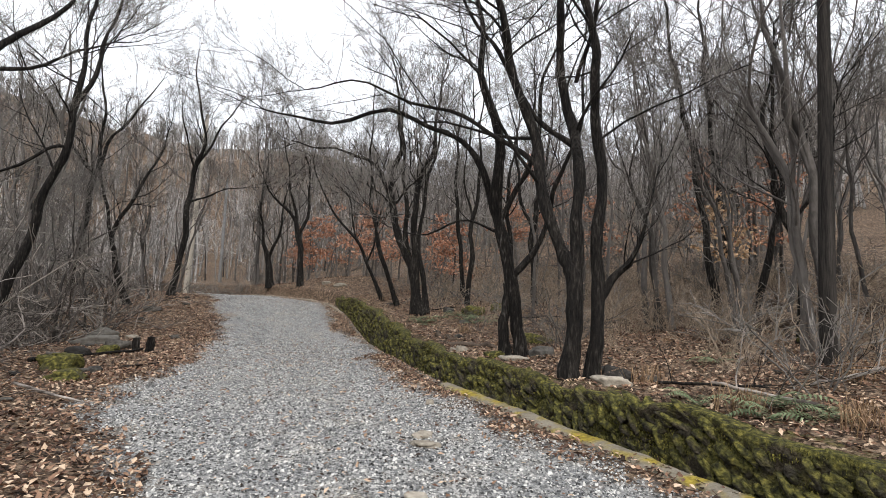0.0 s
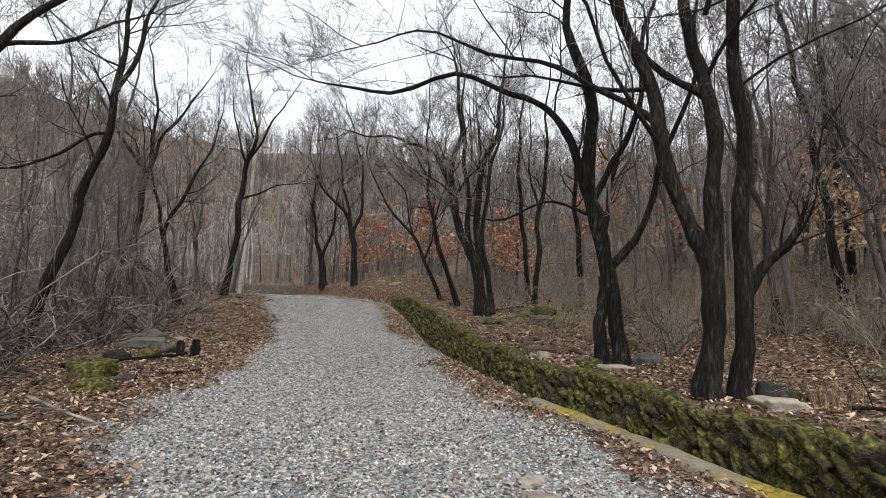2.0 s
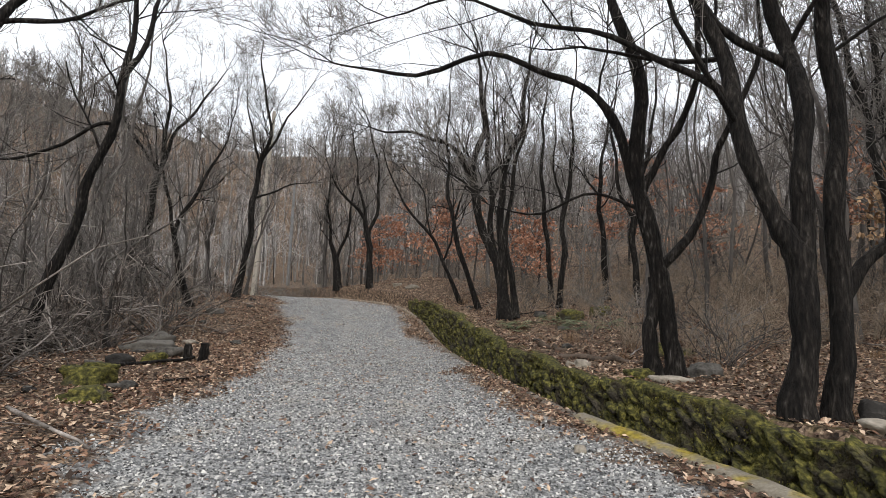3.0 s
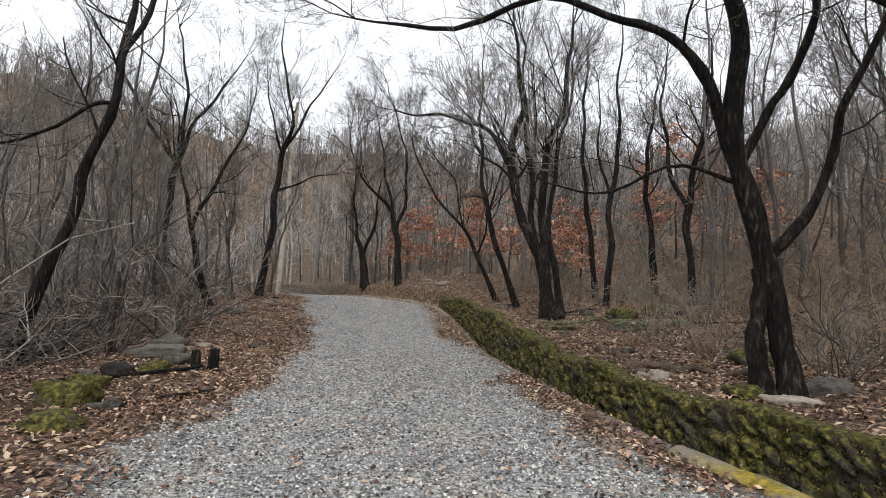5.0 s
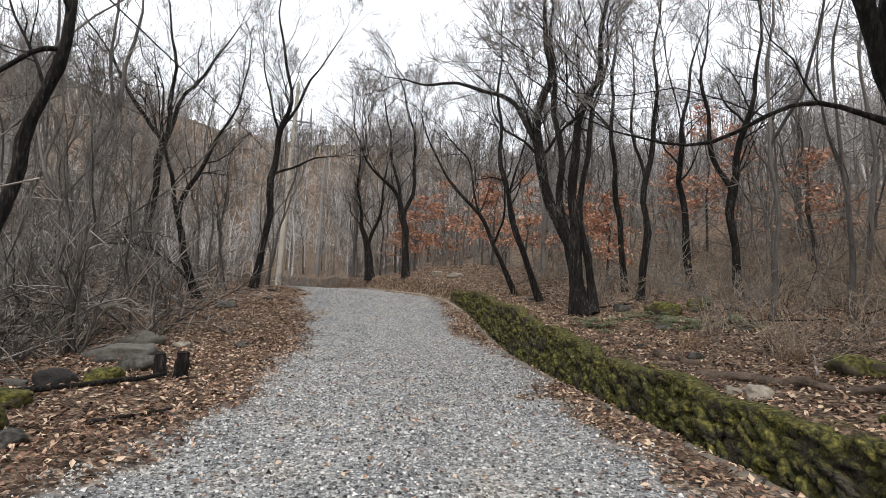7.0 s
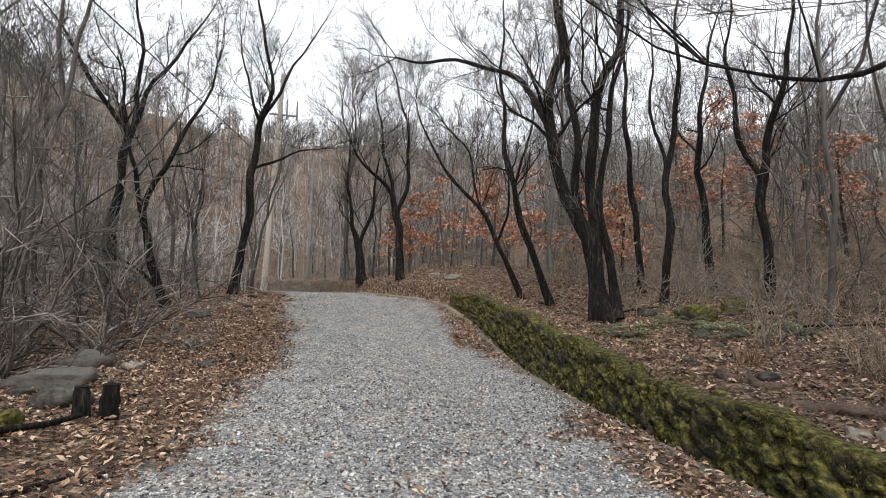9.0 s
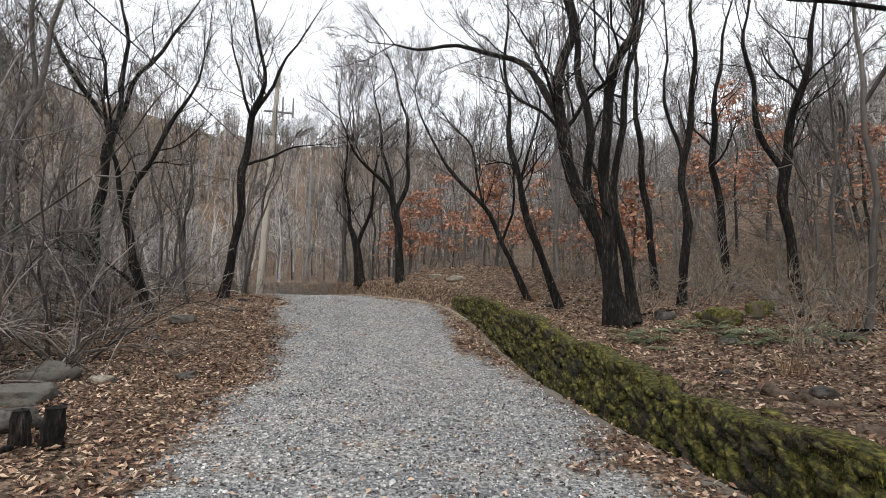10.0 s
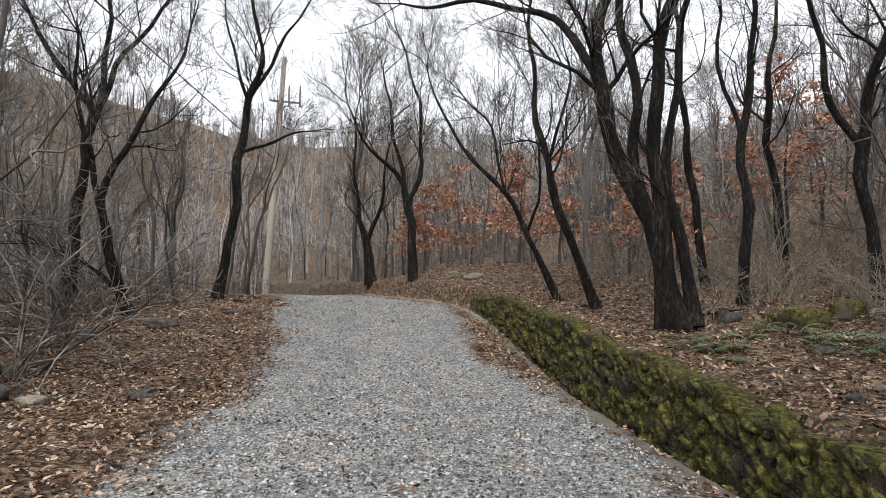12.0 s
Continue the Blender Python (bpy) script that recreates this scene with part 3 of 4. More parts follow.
tree("tree", (6.2, 18.6), -20, [
    [(0.1, 0.0, 0.14), (-0.1, 2.5, 0.12), (-0.4, 5.2, 0.1), (-0.6, 8.0, 0.06), (-0.8, 10.5, 0.03)],
], 29, "tall grey bare tree on the slope", limbs=9, reach=2.2)
tree("tree", (5.9, 15.7), -22, [
    [(0.0, 0.0, 0.12), (0.25, 1.5, 0.1), (0.6, 3.2, 0.08), (0.4, 5.2, 0.06), (0.6, 7.2, 0.02)],
], 30, "crooked thin bare tree behind the fallen log", limbs=8, reach=2.0)

tree("tree", (-9.6, 8.3), 50, [
    [(0.0, 0.0, 0.15), (0.1, 1.5, 0.13), (0.0, 3.0, 0.12), (0.5, 4.6, 0.1), (1.3, 5.9, 0.08), (2.1, 7.0, 0.05), (2.7, 8.2, 0.02)],
    [(0.2, 3.4, 0.08), (-0.6, 5.0, 0.06), (-0.8, 7.0, 0.03)],
    [(0.9, 5.3, 0.05), (1.9, 5.7, 0.04), (2.9, 6.6, 0.02)],
], 31, "leaning bare tree with dark limbs over the verge", limbs=6, reach=2.0)

# ---- the wood behind: bare trees from a few grown kinds ----
def grown(seed, tall, multi, label, sparse=1.0):
    """A bare woodland tree about as tall as given, of one or more stems."""
    rng = np.random.RandomState(seed)
    stems = []
    for k in range(multi):
        lean, r = rng.normal(0, 0.09), 0.05 + 0.04 * rng.rand()
        u, st = (k - (multi - 1) / 2) * 0.22, []
        for i in range(6):
            z = tall * (0.8 + 0.2 * rng.rand()) * i / 5
            st.append((u, z, r * (1 - 0.16 * i)))
            u += lean * tall / 5 + rng.normal(0, 0.12)
        stems.append(st)
        top = st[2]
        stems.append([(top[0], top[1], r * 0.6), (top[0] + rng.normal(0, 0.5), top[1] + tall * 0.22, r * 0.45), (top[0] + rng.normal(0, 0.9), top[1] + tall * 0.5, r * 0.2)])
    return tree("tree", (-40 - seed, 60), rng.rand() * 180, stems, seed, label, M_bark_far, limbs=4, reach=2.0, bushy=0.9 * sparse, start=0.3, sides=6, group="bare trees of the wood", thin=0.006, deepest=3, slim=1.0)


KINDS = [grown(41, 8.5, 1, "slim grey-brown bare tree among the wood"), grown(42, 8.0, 2, "two-stemmed grey-brown bare tree among the wood"),
         grown(43, 9.5, 1, "tall grey-brown bare tree among the wood"), grown(44, 7.0, 3, "many-stemmed bare tree among the wood", 0.8), grown(45, 6.5, 1, "small crooked bare tree among the wood")]
rng = np.random.RandomState(5)
KEEP = [(o.location.x, o.location.y) for o in bpy.data.objects if o.name.startswith("tree") and o.parent is None and o.location.y < 50]


def far_enough(x, y, d):
    for a, b in KEEP:
        if (a - x) ** 2 + (b - y) ** 2 < d * d:
            return False
    return True


placed, tries = 0, 0
while placed < 290 and tries < 9000:
    tries += 1
    s = -8 + 66 * rng.rand() ** 0.8
    q = rng.choice((-1, 1)) * (1.2 + 34 * rng.rand())
    if q < 0:
        q -= 6.6 if s < 22 else 5.0
    elif s < 20 and q < 3.5:
        continue
    if 30 < s < 48 and -5.5 < q < 0.5:
        continue
    x, y = (float(v) for v in plan(s, q))
    if not far_enough(x, y, 1.5) or math.hypot(x - 0, y - 4) < 6 or (s < 3 and abs(q) < 9):
        continue
    KEEP.append((x, y))
    kind = KINDS[int(rng.rand() * 5)]
    k = 0.8 + 0.45 * rng.rand()
    m = Matrix.Translation((x, y, ground_z(x, y) - 0.06)) @ Euler((rng.normal(0, 0.06), rng.normal(0, 0.06), rng.rand() * 6.28)).to_matrix().to_4x4() @ Matrix.Scale(k, 4)
    if placed < 5:
        KINDS[placed].matrix_basis = m
    else:
        copy_thing(kind, m).scale = (k, k, k * (0.9 + 0.25 * rng.rand()))
    placed += 1

for i in range(58):
    if i < 16:
        s, q, k = 3 + 20 * rng.rand(), -7.2 - 3.0 * rng.rand(), 0.35 + 0.25 * rng.rand()
    else:
        s, q, k = (2 + 22 * rng.rand(), 7.5 + 12 * rng.rand(), 0.8 + 0.4 * rng.rand()) if i < 42 else (4 + 9 * rng.rand(), 6.5 + 5 * rng.rand(), 0.8 + 0.4 * rng.rand())
    x, y = (float(v) for v in plan(s, q))
    if far_enough(x, y, 0.8):
        KEEP.append((x, y))
        copy_thing(KINDS[(4, 3, 1)[i % 3] if i < 16 else i % 5], pose(x, y, ground_z(x, y) - 0.04, rng.normal(0, 6), rng.normal(0, 6), rng.rand() * 360)).scale = (k, k, k)


for x, y, k in ((-13.9, 19.9, 0.62), (-14.7, 20.5, 0.7), (-15.3, 22.9, 0.75), (-15.7, 24.0, 0.8), (-16.6, 25.2, 0.8), (-15.1, 17.3, 0.7), (-17.2, 22.6, 0.85), (-13.0, 15.6, 0.5)):
    copy_thing(KINDS[int(rng.rand() * 5)], pose(x, y, ground_z(x, y) - 0.05, rng.normal(0, 5), 6 + rng.normal(0, 4), rng.rand() * 360)).scale = (k, k, k)


def far_wood(name, count, seed, where, label):
    """Hundreds of small bare trees on the far slopes, in one mesh."""
    rng = np.random.RandomState(seed)
    kinds = []
    for k in range(7):
        w = Wood()
        tall = 4.2 + 2.0 * rng.rand()
        for stem in range(1 + k % 2):
            lean = rng.normal(0, 0.07, 2)
            pts = np.array([(lean[0] * z * tall, lean[1] * z * tall, z * tall) for z in (0, 0.35, 0.7, 1.0)]) + rng.normal(0, 0.12, (4, 3))
            w.tube(pts, (0.085, 0.07, 0.042, 0.014), 3)
            for _ in range(12):
                u = 0.3 + 0.68 * rng.rand()
                a = pts[0] + (pts[3] - pts[0]) * u
                d = rng.normal(0, 1, 3) * (1, 1, 0.3) + (0, 0, 0.9)
                b = a + d / np.linalg.norm(d) * tall * 0.27 * (1.25 - u)
                w.tube([a, b], (0.03, 0.014), 3)
                for _ in range(2):
                    e = a + (b - a) * (0.3 + 0.7 * rng.rand())
                    g = e + (rng.normal(0, 0.5, 3) + (0, 0, 0.6)) * (0.5 + 0.6 * rng.rand())
                    w.tube([e, g], (0.022, 0.01), 3)
        kinds.append(w.arrays())
    vs, fs, n = [], [], 0
    for x, y in where(rng, count):
        v, f = kinds[int(rng.rand() * 7)]
        a, k = rng.rand() * 6.28, 0.75 + 0.5 * rng.rand()
        c, s_ = math.cos(a) * k, math.sin(a) * k
        vs.append(np.stack([v[:, 0] * c - v[:, 1] * s_ + x, v[:, 0] * s_ + v[:, 1] * c + y, v[:, 2] * k + ground_z(x, y) - 0.1], 1))
        fs.append(f + n)
        n += len(v)
    return tagged(put_mesh(name, np.concatenate(vs), np.concatenate(fs), M_wood_hazed), label, "woodland", kind="stuff")


def slope_places(rng, count):
    out = []
    while len(out) < count:
        az = radians(-85 + 145 * rng.rand())
        r = 34 + 108 * rng.rand() ** 0.95
        out.append((-4 + math.sin(az) * r, 12 + math.cos(az) * r))
    return out


far_wood("hillside_wood", 3100, 7, slope_places, "brownish-grey bare woodland covering the far hillsides, paled for haze")


# ---- undergrowth ----
def shrub(seed, stems, tall, arch, material, name, label, category, group, thick=0.012, twigs=7, thin=0.005):
    """A clump of thin stems that arch outwards, with side twigs."""
    rng = np.random.RandomState(seed)
    root = new(name)
    main, fine = Wood(), Wood()
    for _ in range(stems):
        a, l = rng.rand() * 6.28, tall * (0.55 + 0.6 * rng.rand())
        d = np.array((math.cos(a) * arch, math.sin(a) * arch, 1.0)) + rng.normal(0, 0.15, 3)
        p = np.array((rng.normal(0, 0.12), rng.normal(0, 0.12), -0.05))
        pts = [p]
        for i in range(6):
            d = d / np.linalg.norm(d) + rng.normal(0, 0.26, 3) - np.array((0, 0, 0.10 * arch * i))
            d /= np.linalg.norm(d)
            p = p + d * l / 6
            pts.append(p)
        pts = np.array(pts)
        r = thick * (0.5 + 0.8 * rng.rand())
        main.tube(pts, np.linspace(r, 0.005, 7), 4)
        for _ in range(twigs):
            i = 1 + int(rng.rand() * 5)
            sprout(rng, pts[i], pts[i + 1] - pts[i] + rng.normal(0, 0.09, 3) * l, l * (0.15 + 0.25 * rng.rand()), max(r * 0.55, thin), 3, [fine], 0.8, 0.15, 0.8, thin)
    main.mesh("stem", material, root)
    tagged(fine.mesh("brush", material, root), kind="stuff")
    return tagged(root, label, category, group)


def strew(kinds, count, seed, spot, size=(0.7, 1.3), tilt=0.1, sink=0.02):
    """Copies of the kinds at the places that spot(rng) gives in s and q."""
    rng = np.random.RandomState(seed)
    for n in range(count):
        s, q = spot(rng)
        x, y = (float(v) for v in plan(s, q))
        k = size[0] + (size[1] - size[0]) * rng.rand()
        m = Matrix.Translation((x, y, ground_z(x, y) - sink)) @ Euler((rng.normal(0, tilt), rng.normal(0, tilt), rng.rand() * 6.28)).to_matrix().to_4x4()
        ob = kinds[n] if n < len(kinds) else copy_thing(kinds[int(rng.rand() * len(kinds))], m)
        ob.matrix_basis = m
        ob.scale = (k, k, k)


PALE = [shrub(61 + i, 13, 1.7 + 0.3 * i, 0.8, M_pale, "bare_shrub", "tangled pale grey bare shrub on the verge", "shrub", "tangled shrubs of the verge", 0.02, 4) for i in range(4)]
strew(PALE, 150, 3, lambda r: (1.5 + 24 * r.rand(), -7.5 - 11 * r.rand() ** 1.3) if r.rand() < 0.75 else (24 + 22 * r.rand(), -6 - 16 * r.rand()), (0.7, 1.35), 0.2)
BROWN = [shrub(71 + i, 7, 1.4 + 0.3 * i, 0.35, M_twig, "bare_bush", "thin upright brown bare bush on leaf litter", "bush", "brown bushes of the bank", 0.009, 4) for i in range(3)]
strew(BROWN, 260, 4, lambda r: (3 + 34 * r.rand(), 2.6 + 16 * r.rand()) if r.rand() < 0.72 else (29 + 14 * r.rand(), -16 + 19 * r.rand()), (0.5, 1.2), 0.1)
SAPLING = [shrub(81 + i, 2, 4.2 + 0.8 * i, 0.14, M_pale if i == 3 else M_twig, "sapling", "thin grey-brown bare sapling in the wood", "sapling", "saplings of the wood", 0.03, 8) for i in range(4)]


WEED = [shrub(91 + i, 16, 0.75 + 0.2 * i, 0.2, M_weed, "dry_weeds", "clump of thin upright straw-brown dead weeds", "weeds", "dead weeds of the bank", 0.006, 3, 0.003) for i in range(3)]
strew(WEED, 190, 8, lambda r: (5 + 21 * r.rand(), 2.6 + 10 * r.rand() ** 0.8), (0.7, 1.4), 0.12)


def in_wood(r):
    s = 3 + 55 * r.rand()
    q = 3.2 + 26 * r.rand()
    if r.rand() < 0.55:
        q = -q - 4.4
    elif s < 20:
        q += 4
        s += 14 if s < 12 else 0
    if 30 < s and -6 < q < 1:
        q -= 8
    return s, q


strew(SAPLING, 400, 6, in_wood, (0.7, 1.4), 0.09)


# ---- stones ----
def stone_mesh(seed, size, rough=0.22, cuts=2):
    bm = bmesh.new()
    bmesh.ops.create_icosphere(bm, subdivisions=cuts, radius=1.0)
    off = Vector((seed * 7.3, seed * 1.7, seed * 3.1))
    for v in bm.verts:
        c = v.co
        box = Vector([math.copysign(abs(a) ** 0.7, a) for a in c])
        k = 1 + rough * noise.noise(c * 1.1 + off) + rough * 0.45 * noise.noise(c * 2.7 + off) + rough * 0.2 * noise.noise(c * 6.0 + off)
        v.co = Vector((box.x * size[0], box.y * size[1], box.z * size[2])) * k
    me = bpy.data.meshes.new("stone")
    bm.to_mesh(me)
    bm.free()
    me.polygons.foreach_set("use_smooth", [True] * len(me.polygons))
    return me


def rock(x, y, size, seed, material, label, name="rock", turn=0.0, sink=0.35, z=None, group=""):
    me = stone_mesh(seed, size, 0.5, 3)
    me.materials.append(material)
    ob = new(name, me)
    base = ground_z(x, y) if z is None else z
    ob.matrix_basis = pose(x, y, base + size[2] * (1 - 2 * sink), 0, 0, turn)
    return tagged(ob, label, "rock", group)


rock(-6.95, 9.3, (0.3, 0.24, 0.2), 1, M_mossrock, "boulder thickly covered in bright green moss", "mossy_boulder", 20)
rock(-7.55, 9.95, (0.24, 0.18, 0.13), 2, M_mossrock, "small moss-topped stone among twigs", "mossy_boulder", 60)
rock(-5.95, 8.45, (0.26, 0.2, 0.12), 21, M_mossrock, "low mossy stone at the edge of the gravel", "mossy_boulder", 10, 0.45)
rock(-8.5, 12.35, (0.3, 0.2, 0.15), 3, M_rock, "large dark grey boulder beside the stumps", "boulder", 30)
rock(-7.75, 11.2, (0.22, 0.17, 0.14), 4, M_mossrock, "squarish mossy stone on dead leaves", "mossy_boulder", 15)
rock(-8.25, 11.0, (0.2, 0.16, 0.13), 5, M_rock, "dark squarish stone under the dead branches", "boulder", 70)
rock(-9.75, 13.15, (0.42, 0.3, 0.16), 6, M_rock, "flat pale grey boulder among dead branches", "boulder", 40)
rock(-9.95, 14.42, (0.16, 0.12, 0.09), 7, M_palestone, "small pale stone on dead leaves", turn=10)
rock(-10.6, 14.2, (0.3, 0.24, 0.18), 8, M_rock, "grey boulder at the edge of the thicket", "boulder", 50)
rock(-12.5, 18.4, (0.3, 0.2, 0.12), 9, M_rock, "pale stone at the foot of a tree", turn=80)
rock(1.8, 8.7, (0.2, 0.13, 0.07), 10, M_palestone, "flat pale tan capstone lying on the wall", "capstone", 5, 0.2)
rock(1.52, 8.5, (0.13, 0.1, 0.08), 11, M_palestone, "pale grey stone on the wall top", "capstone", 25, 0.2)
rock(1.95, 9.3, (0.18, 0.14, 0.13), 12, M_rock, "rounded grey stone beside the trunks", "capstone", 0, 0.25)
rock(0.42, 11.3, (0.24, 0.1, 0.05), 13, M_palestone, "flat slab of pale rock at the tree foot", "slab", -10, 0.2)
rock(0.05, 11.55, (0.2, 0.13, 0.08), 14, M_mossrock, "flat mossy slab on the wall top", "slab", -30, 0.2)
rock(-0.75, 12.9, (0.13, 0.1, 0.09), 15, M_palestone, "rounded pale stone on the leafy bank", turn=15)
rock(-0.95, 13.05, (0.08, 0.07, 0.06), 16, M_palestone, "small pale stone on the leafy bank")
rock(0.9, 11.9, (0.26, 0.18, 0.12), 17, M_rock, "grey stone beside the black tree", turn=40)
rock(0.75, 14.9, (0.42, 0.28, 0.15), 18, M_mossrock, "broad mossy boulder sunk in the bank", "mossy_boulder", 30)
rock(-1.42, 20.1, (0.4, 0.28, 0.2), 19, M_mossrock, "mossy boulder on the bank", "mossy_boulder", 10)
rock(-0.6, 20.9, (0.35, 0.25, 0.2), 20, M_mossrock, "grey-green boulder on the bank", "mossy_boulder", 70)
rock(-2.4, 20.4, (0.2, 0.15, 0.12), 22, M_rock, "small grey stone on the bank")
rock(-0.18, 6.86, (0.14, 0.1, 0.03), 23, M_palestone, "flat pale stone set in the gravel", turn=30, sink=0.3)
rock(-0.3, 7.25, (0.13, 0.09, 0.03), 24, M_palestone, "flat pale stone set in the gravel", turn=80, sink=0.3)
rock(0.1, 5.35, (0.12, 0.07, 0.03), 25, M_palestone, "flat pale stone set in the gravel", turn=120, sink=0.3)
rock(-0.57, 8.89, (0.05, 0.04, 0.035), 26, M_palestone, "loose pale stone at the kerb", turn=10, sink=0.1)
rock(-8.6, 26.0, (0.28, 0.16, 0.12), 27, M_palestone, "pale stone at the outer side of the bend", turn=20)
rock(-9.6, 26.6, (0.25, 0.15, 0.1), 28, M_palestone, "pale stone at the outer side of the bend", turn=50)
rng = np.random.RandomState(9)
for i in range(46):
    s, q = (6 + 20 * rng.rand(), -5.3 - 2.2 * rng.rand()) if i % 2 else (4 + 18 * rng.rand(), 1.3 + 6 * rng.rand())
    x, y = (float(v) for v in plan(s, q))
    k = 0.04 + 0.11 * rng.rand() ** 2
    rock(x, y, (k * 1.3, k, k * 0.6), 30 + i, M_rock, "small grey stone lying among dead leaves", turn=rng.rand() * 360, group="stones among the leaves")

# the mossy stone wall on the far side of the ditch: an earth core, slanting slabs set into it, a mossy lip on top
wall = tagged(new("wall_retaining"), "low dry-stone ditch wall thick with green moss", "wall", kind="structure")


def wall_face(s, v):
    """Offset from the kerb and height of the wall's face; v runs 0 at the foot to 1 at the top edge."""
    zr, zb = knots(ROAD_Z, s), knots(BANK_Z, s)
    lip = 0.05 * np.sin(s * 1.7) + 0.03 * np.sin(s * 4.3 + 1)
    return 0.5 + 0.14 * v + 0.05 * np.sin(s * 0.9) * v, zr - 0.52 + (zb + 0.05 + lip - zr + 0.52) * v


cs, cv = np.meshgrid(np.arange(-3.2, 24.9, 0.04), np.r_[np.linspace(0, 1, 20), 1.05, 1.1, 1.15, 1.2], indexing="ij")
over = np.clip(cv - 1, 0, 1) * 5
cq, cz = wall_face(cs, np.clip(cv, 0, 1))
cx, cy = plan(cs, 0)
lump = 0.026 * wave(cs * 6 + cz * 5, cz * 16, 1.0, 51) + 0.02 * wave(cs * 17 + cz * 12, cz * 30, 1.0, 52) + 0.01 * wave(cs * 40, cz * 55, 1.0, 53)
cq = cq - lump * (1 - over) + 0.42 * over - 0.035 * np.exp(-((cv - 0.97) / 0.05) ** 2)
cz = cz + lump * over * 0.8 - 0.09 * over ** 2 + 0.02 * np.sin(math.pi * np.clip(over, 0, 1))
cx, cy = plan(cs, cq)
put_mesh("core", np.stack([cx, cy, cz], -1).reshape(-1, 3), grid_faces(*cs.shape)[:, ::-1], M_wallmoss, wall)
STONES = [stone_mesh(100 + i, (0.125 * a, 0.085, 0.042 * b), 0.75) for i, (a, b) in enumerate(((1, 1), (0.8, 1.05), (1.25, 0.95), (0.9, 1.25), (1.1, 0.85), (0.75, 0.9), (1.4, 1.05), (1.0, 1.3)))]
for me in STONES:
    me.materials.append(M_stone)
rng = np.random.RandomState(12)
far_v, far_f, far_n = [], [], 0
for row in range(8):
    s = -3.0 + 0.07 * row
    while s < 24.6:
        step = 0.15 + 0.13 * rng.rand()
        v = (row + 0.5 + rng.normal(0, 0.22)) / 8.2
        q, z = (float(w) for w in wall_face(s, v))
        q += 0.03 + rng.normal(0, 0.016)
        x, y = (float(w) for w in plan(s, q))
        me = STONES[int(rng.rand() * 8)]
        bend = math.degrees(math.atan2(float(knots(KERB, s + 0.5) - knots(KERB, s - 0.5)), 1.0))
        m = pose(x, y, z, rng.normal(0, 10), rng.normal(0, 14) - 38, 90 + 34.8 - bend + rng.normal(0, 10)) @ Matrix.Diagonal((0.7 + 0.6 * rng.rand(), 1.0, 0.75 + 0.55 * rng.rand(), 1))
        if 4.2 < s < 10.6:
            ob = new("stone", me)
            ob.parent = wall
            ob.matrix_basis = m
        else:
            vv = np.array([m @ w.co for w in me.vertices])
            far_v.append(vv)
            far_f.append(np.array([list(p.vertices) for p in me.polygons]) + far_n)
            far_n += len(vv)
        s += step
tagged(put_mesh("stone_rest", np.concatenate(far_v), np.concatenate(far_f), M_stone, wall), kind="stuff")


def scatter(name, s, q, lift, size, shape, material, label, category, seed, tilt=0.5, smooth_shade=False, squash=None):
    """Thousands of small pieces in one mesh. shape: vertices and triangles of one piece of unit size."""
    rng = np.random.RandomState(seed)
    n = len(s)
    v0, f0 = np.asarray(shape[0], float), np.asarray(shape[1])
    k = len(v0)
    a, tx, ty = rng.rand(n) * 6.283, rng.normal(0, tilt, n), rng.normal(0, tilt, n)
    x, y = plan(s, q)
    z = height(s, q) + lift
    v = v0[None] * (1 + rng.normal(0, 0.18, (n, k, 3))) * size[:, None, None]
    if squash is not None:
        v[:, :, 2] *= squash
    vx, vy, vz = v[..., 0], v[..., 1], v[..., 2]
    vz2 = vz * np.cos(tx)[:, None] + vy * np.sin(tx)[:, None]
    vy2 = vy * np.cos(tx)[:, None] - vz * np.sin(tx)[:, None]
    vx2 = vx * np.cos(ty)[:, None] + vz2 * np.sin(ty)[:, None]
    vz3 = vz2 * np.cos(ty)[:, None] - vx * np.sin(ty)[:, None]
    c, s_ = np.cos(a)[:, None], np.sin(a)[:, None]
    out = np.stack([vx2 * c - vy2 * s_ + x[:, None], vx2 * s_ + vy2 * c + y[:, None], vz3 + z[:, None]], -1)
    f = (f0[None] + (np.arange(n) * k)[:, None, None]).reshape(-1, f0.shape[1])
    return tagged(put_mesh(name, out.reshape(-1, 3), f, material, None, smooth_shade), label, category, kind="stuff")


def lane_mask(s, q):
    mid, wide = lane_lines(s)
    x, y = plan(s, q)
    return wide - np.abs(q - mid) + 0.3 * wave(x, y, 2.2, 8) + 0.2 * wave(x, y, 8.0, 9)


LEAF = (((-1, 0, 0), (-0.2, 0.55, 0.28), (1, 0, 0.12), (0.1, -0.5, 0.22)), ((0, 2, 1), (0, 3, 2)))
rng = np.random.RandomState(21)
n = 240000
s = -2.5 + 36 * rng.rand(n) ** 1.25
q = np.where(rng.rand(n) < 0.45, -4.0 - 9.5 * rng.rand(n) ** 1.5, -1.4 + 13 * rng.rand(n) ** 1.4)
ok = (lane_mask(s, q) < 0.1 - 0.5 * rng.rand(n)) & ((q < 0.2) | (q > 0.7) | (rng.rand(n) < 0.25)) & ((s < 24) | (rng.rand(n) < 0.6))
s, q = s[ok], q[ok]
n = len(s)
scatter("leaf_litter", s, q, 0.012 + 0.025 * rng.rand(n), 0.017 + 0.026 * rng.rand(n), LEAF, M_leaf, "curled brown and tan dead leaves covering the ground", "dead leaves", 22, 0.4)
n = 5000
s, q = 2 + 24 * rng.rand(n), -5.0 + 5 * rng.rand(n)
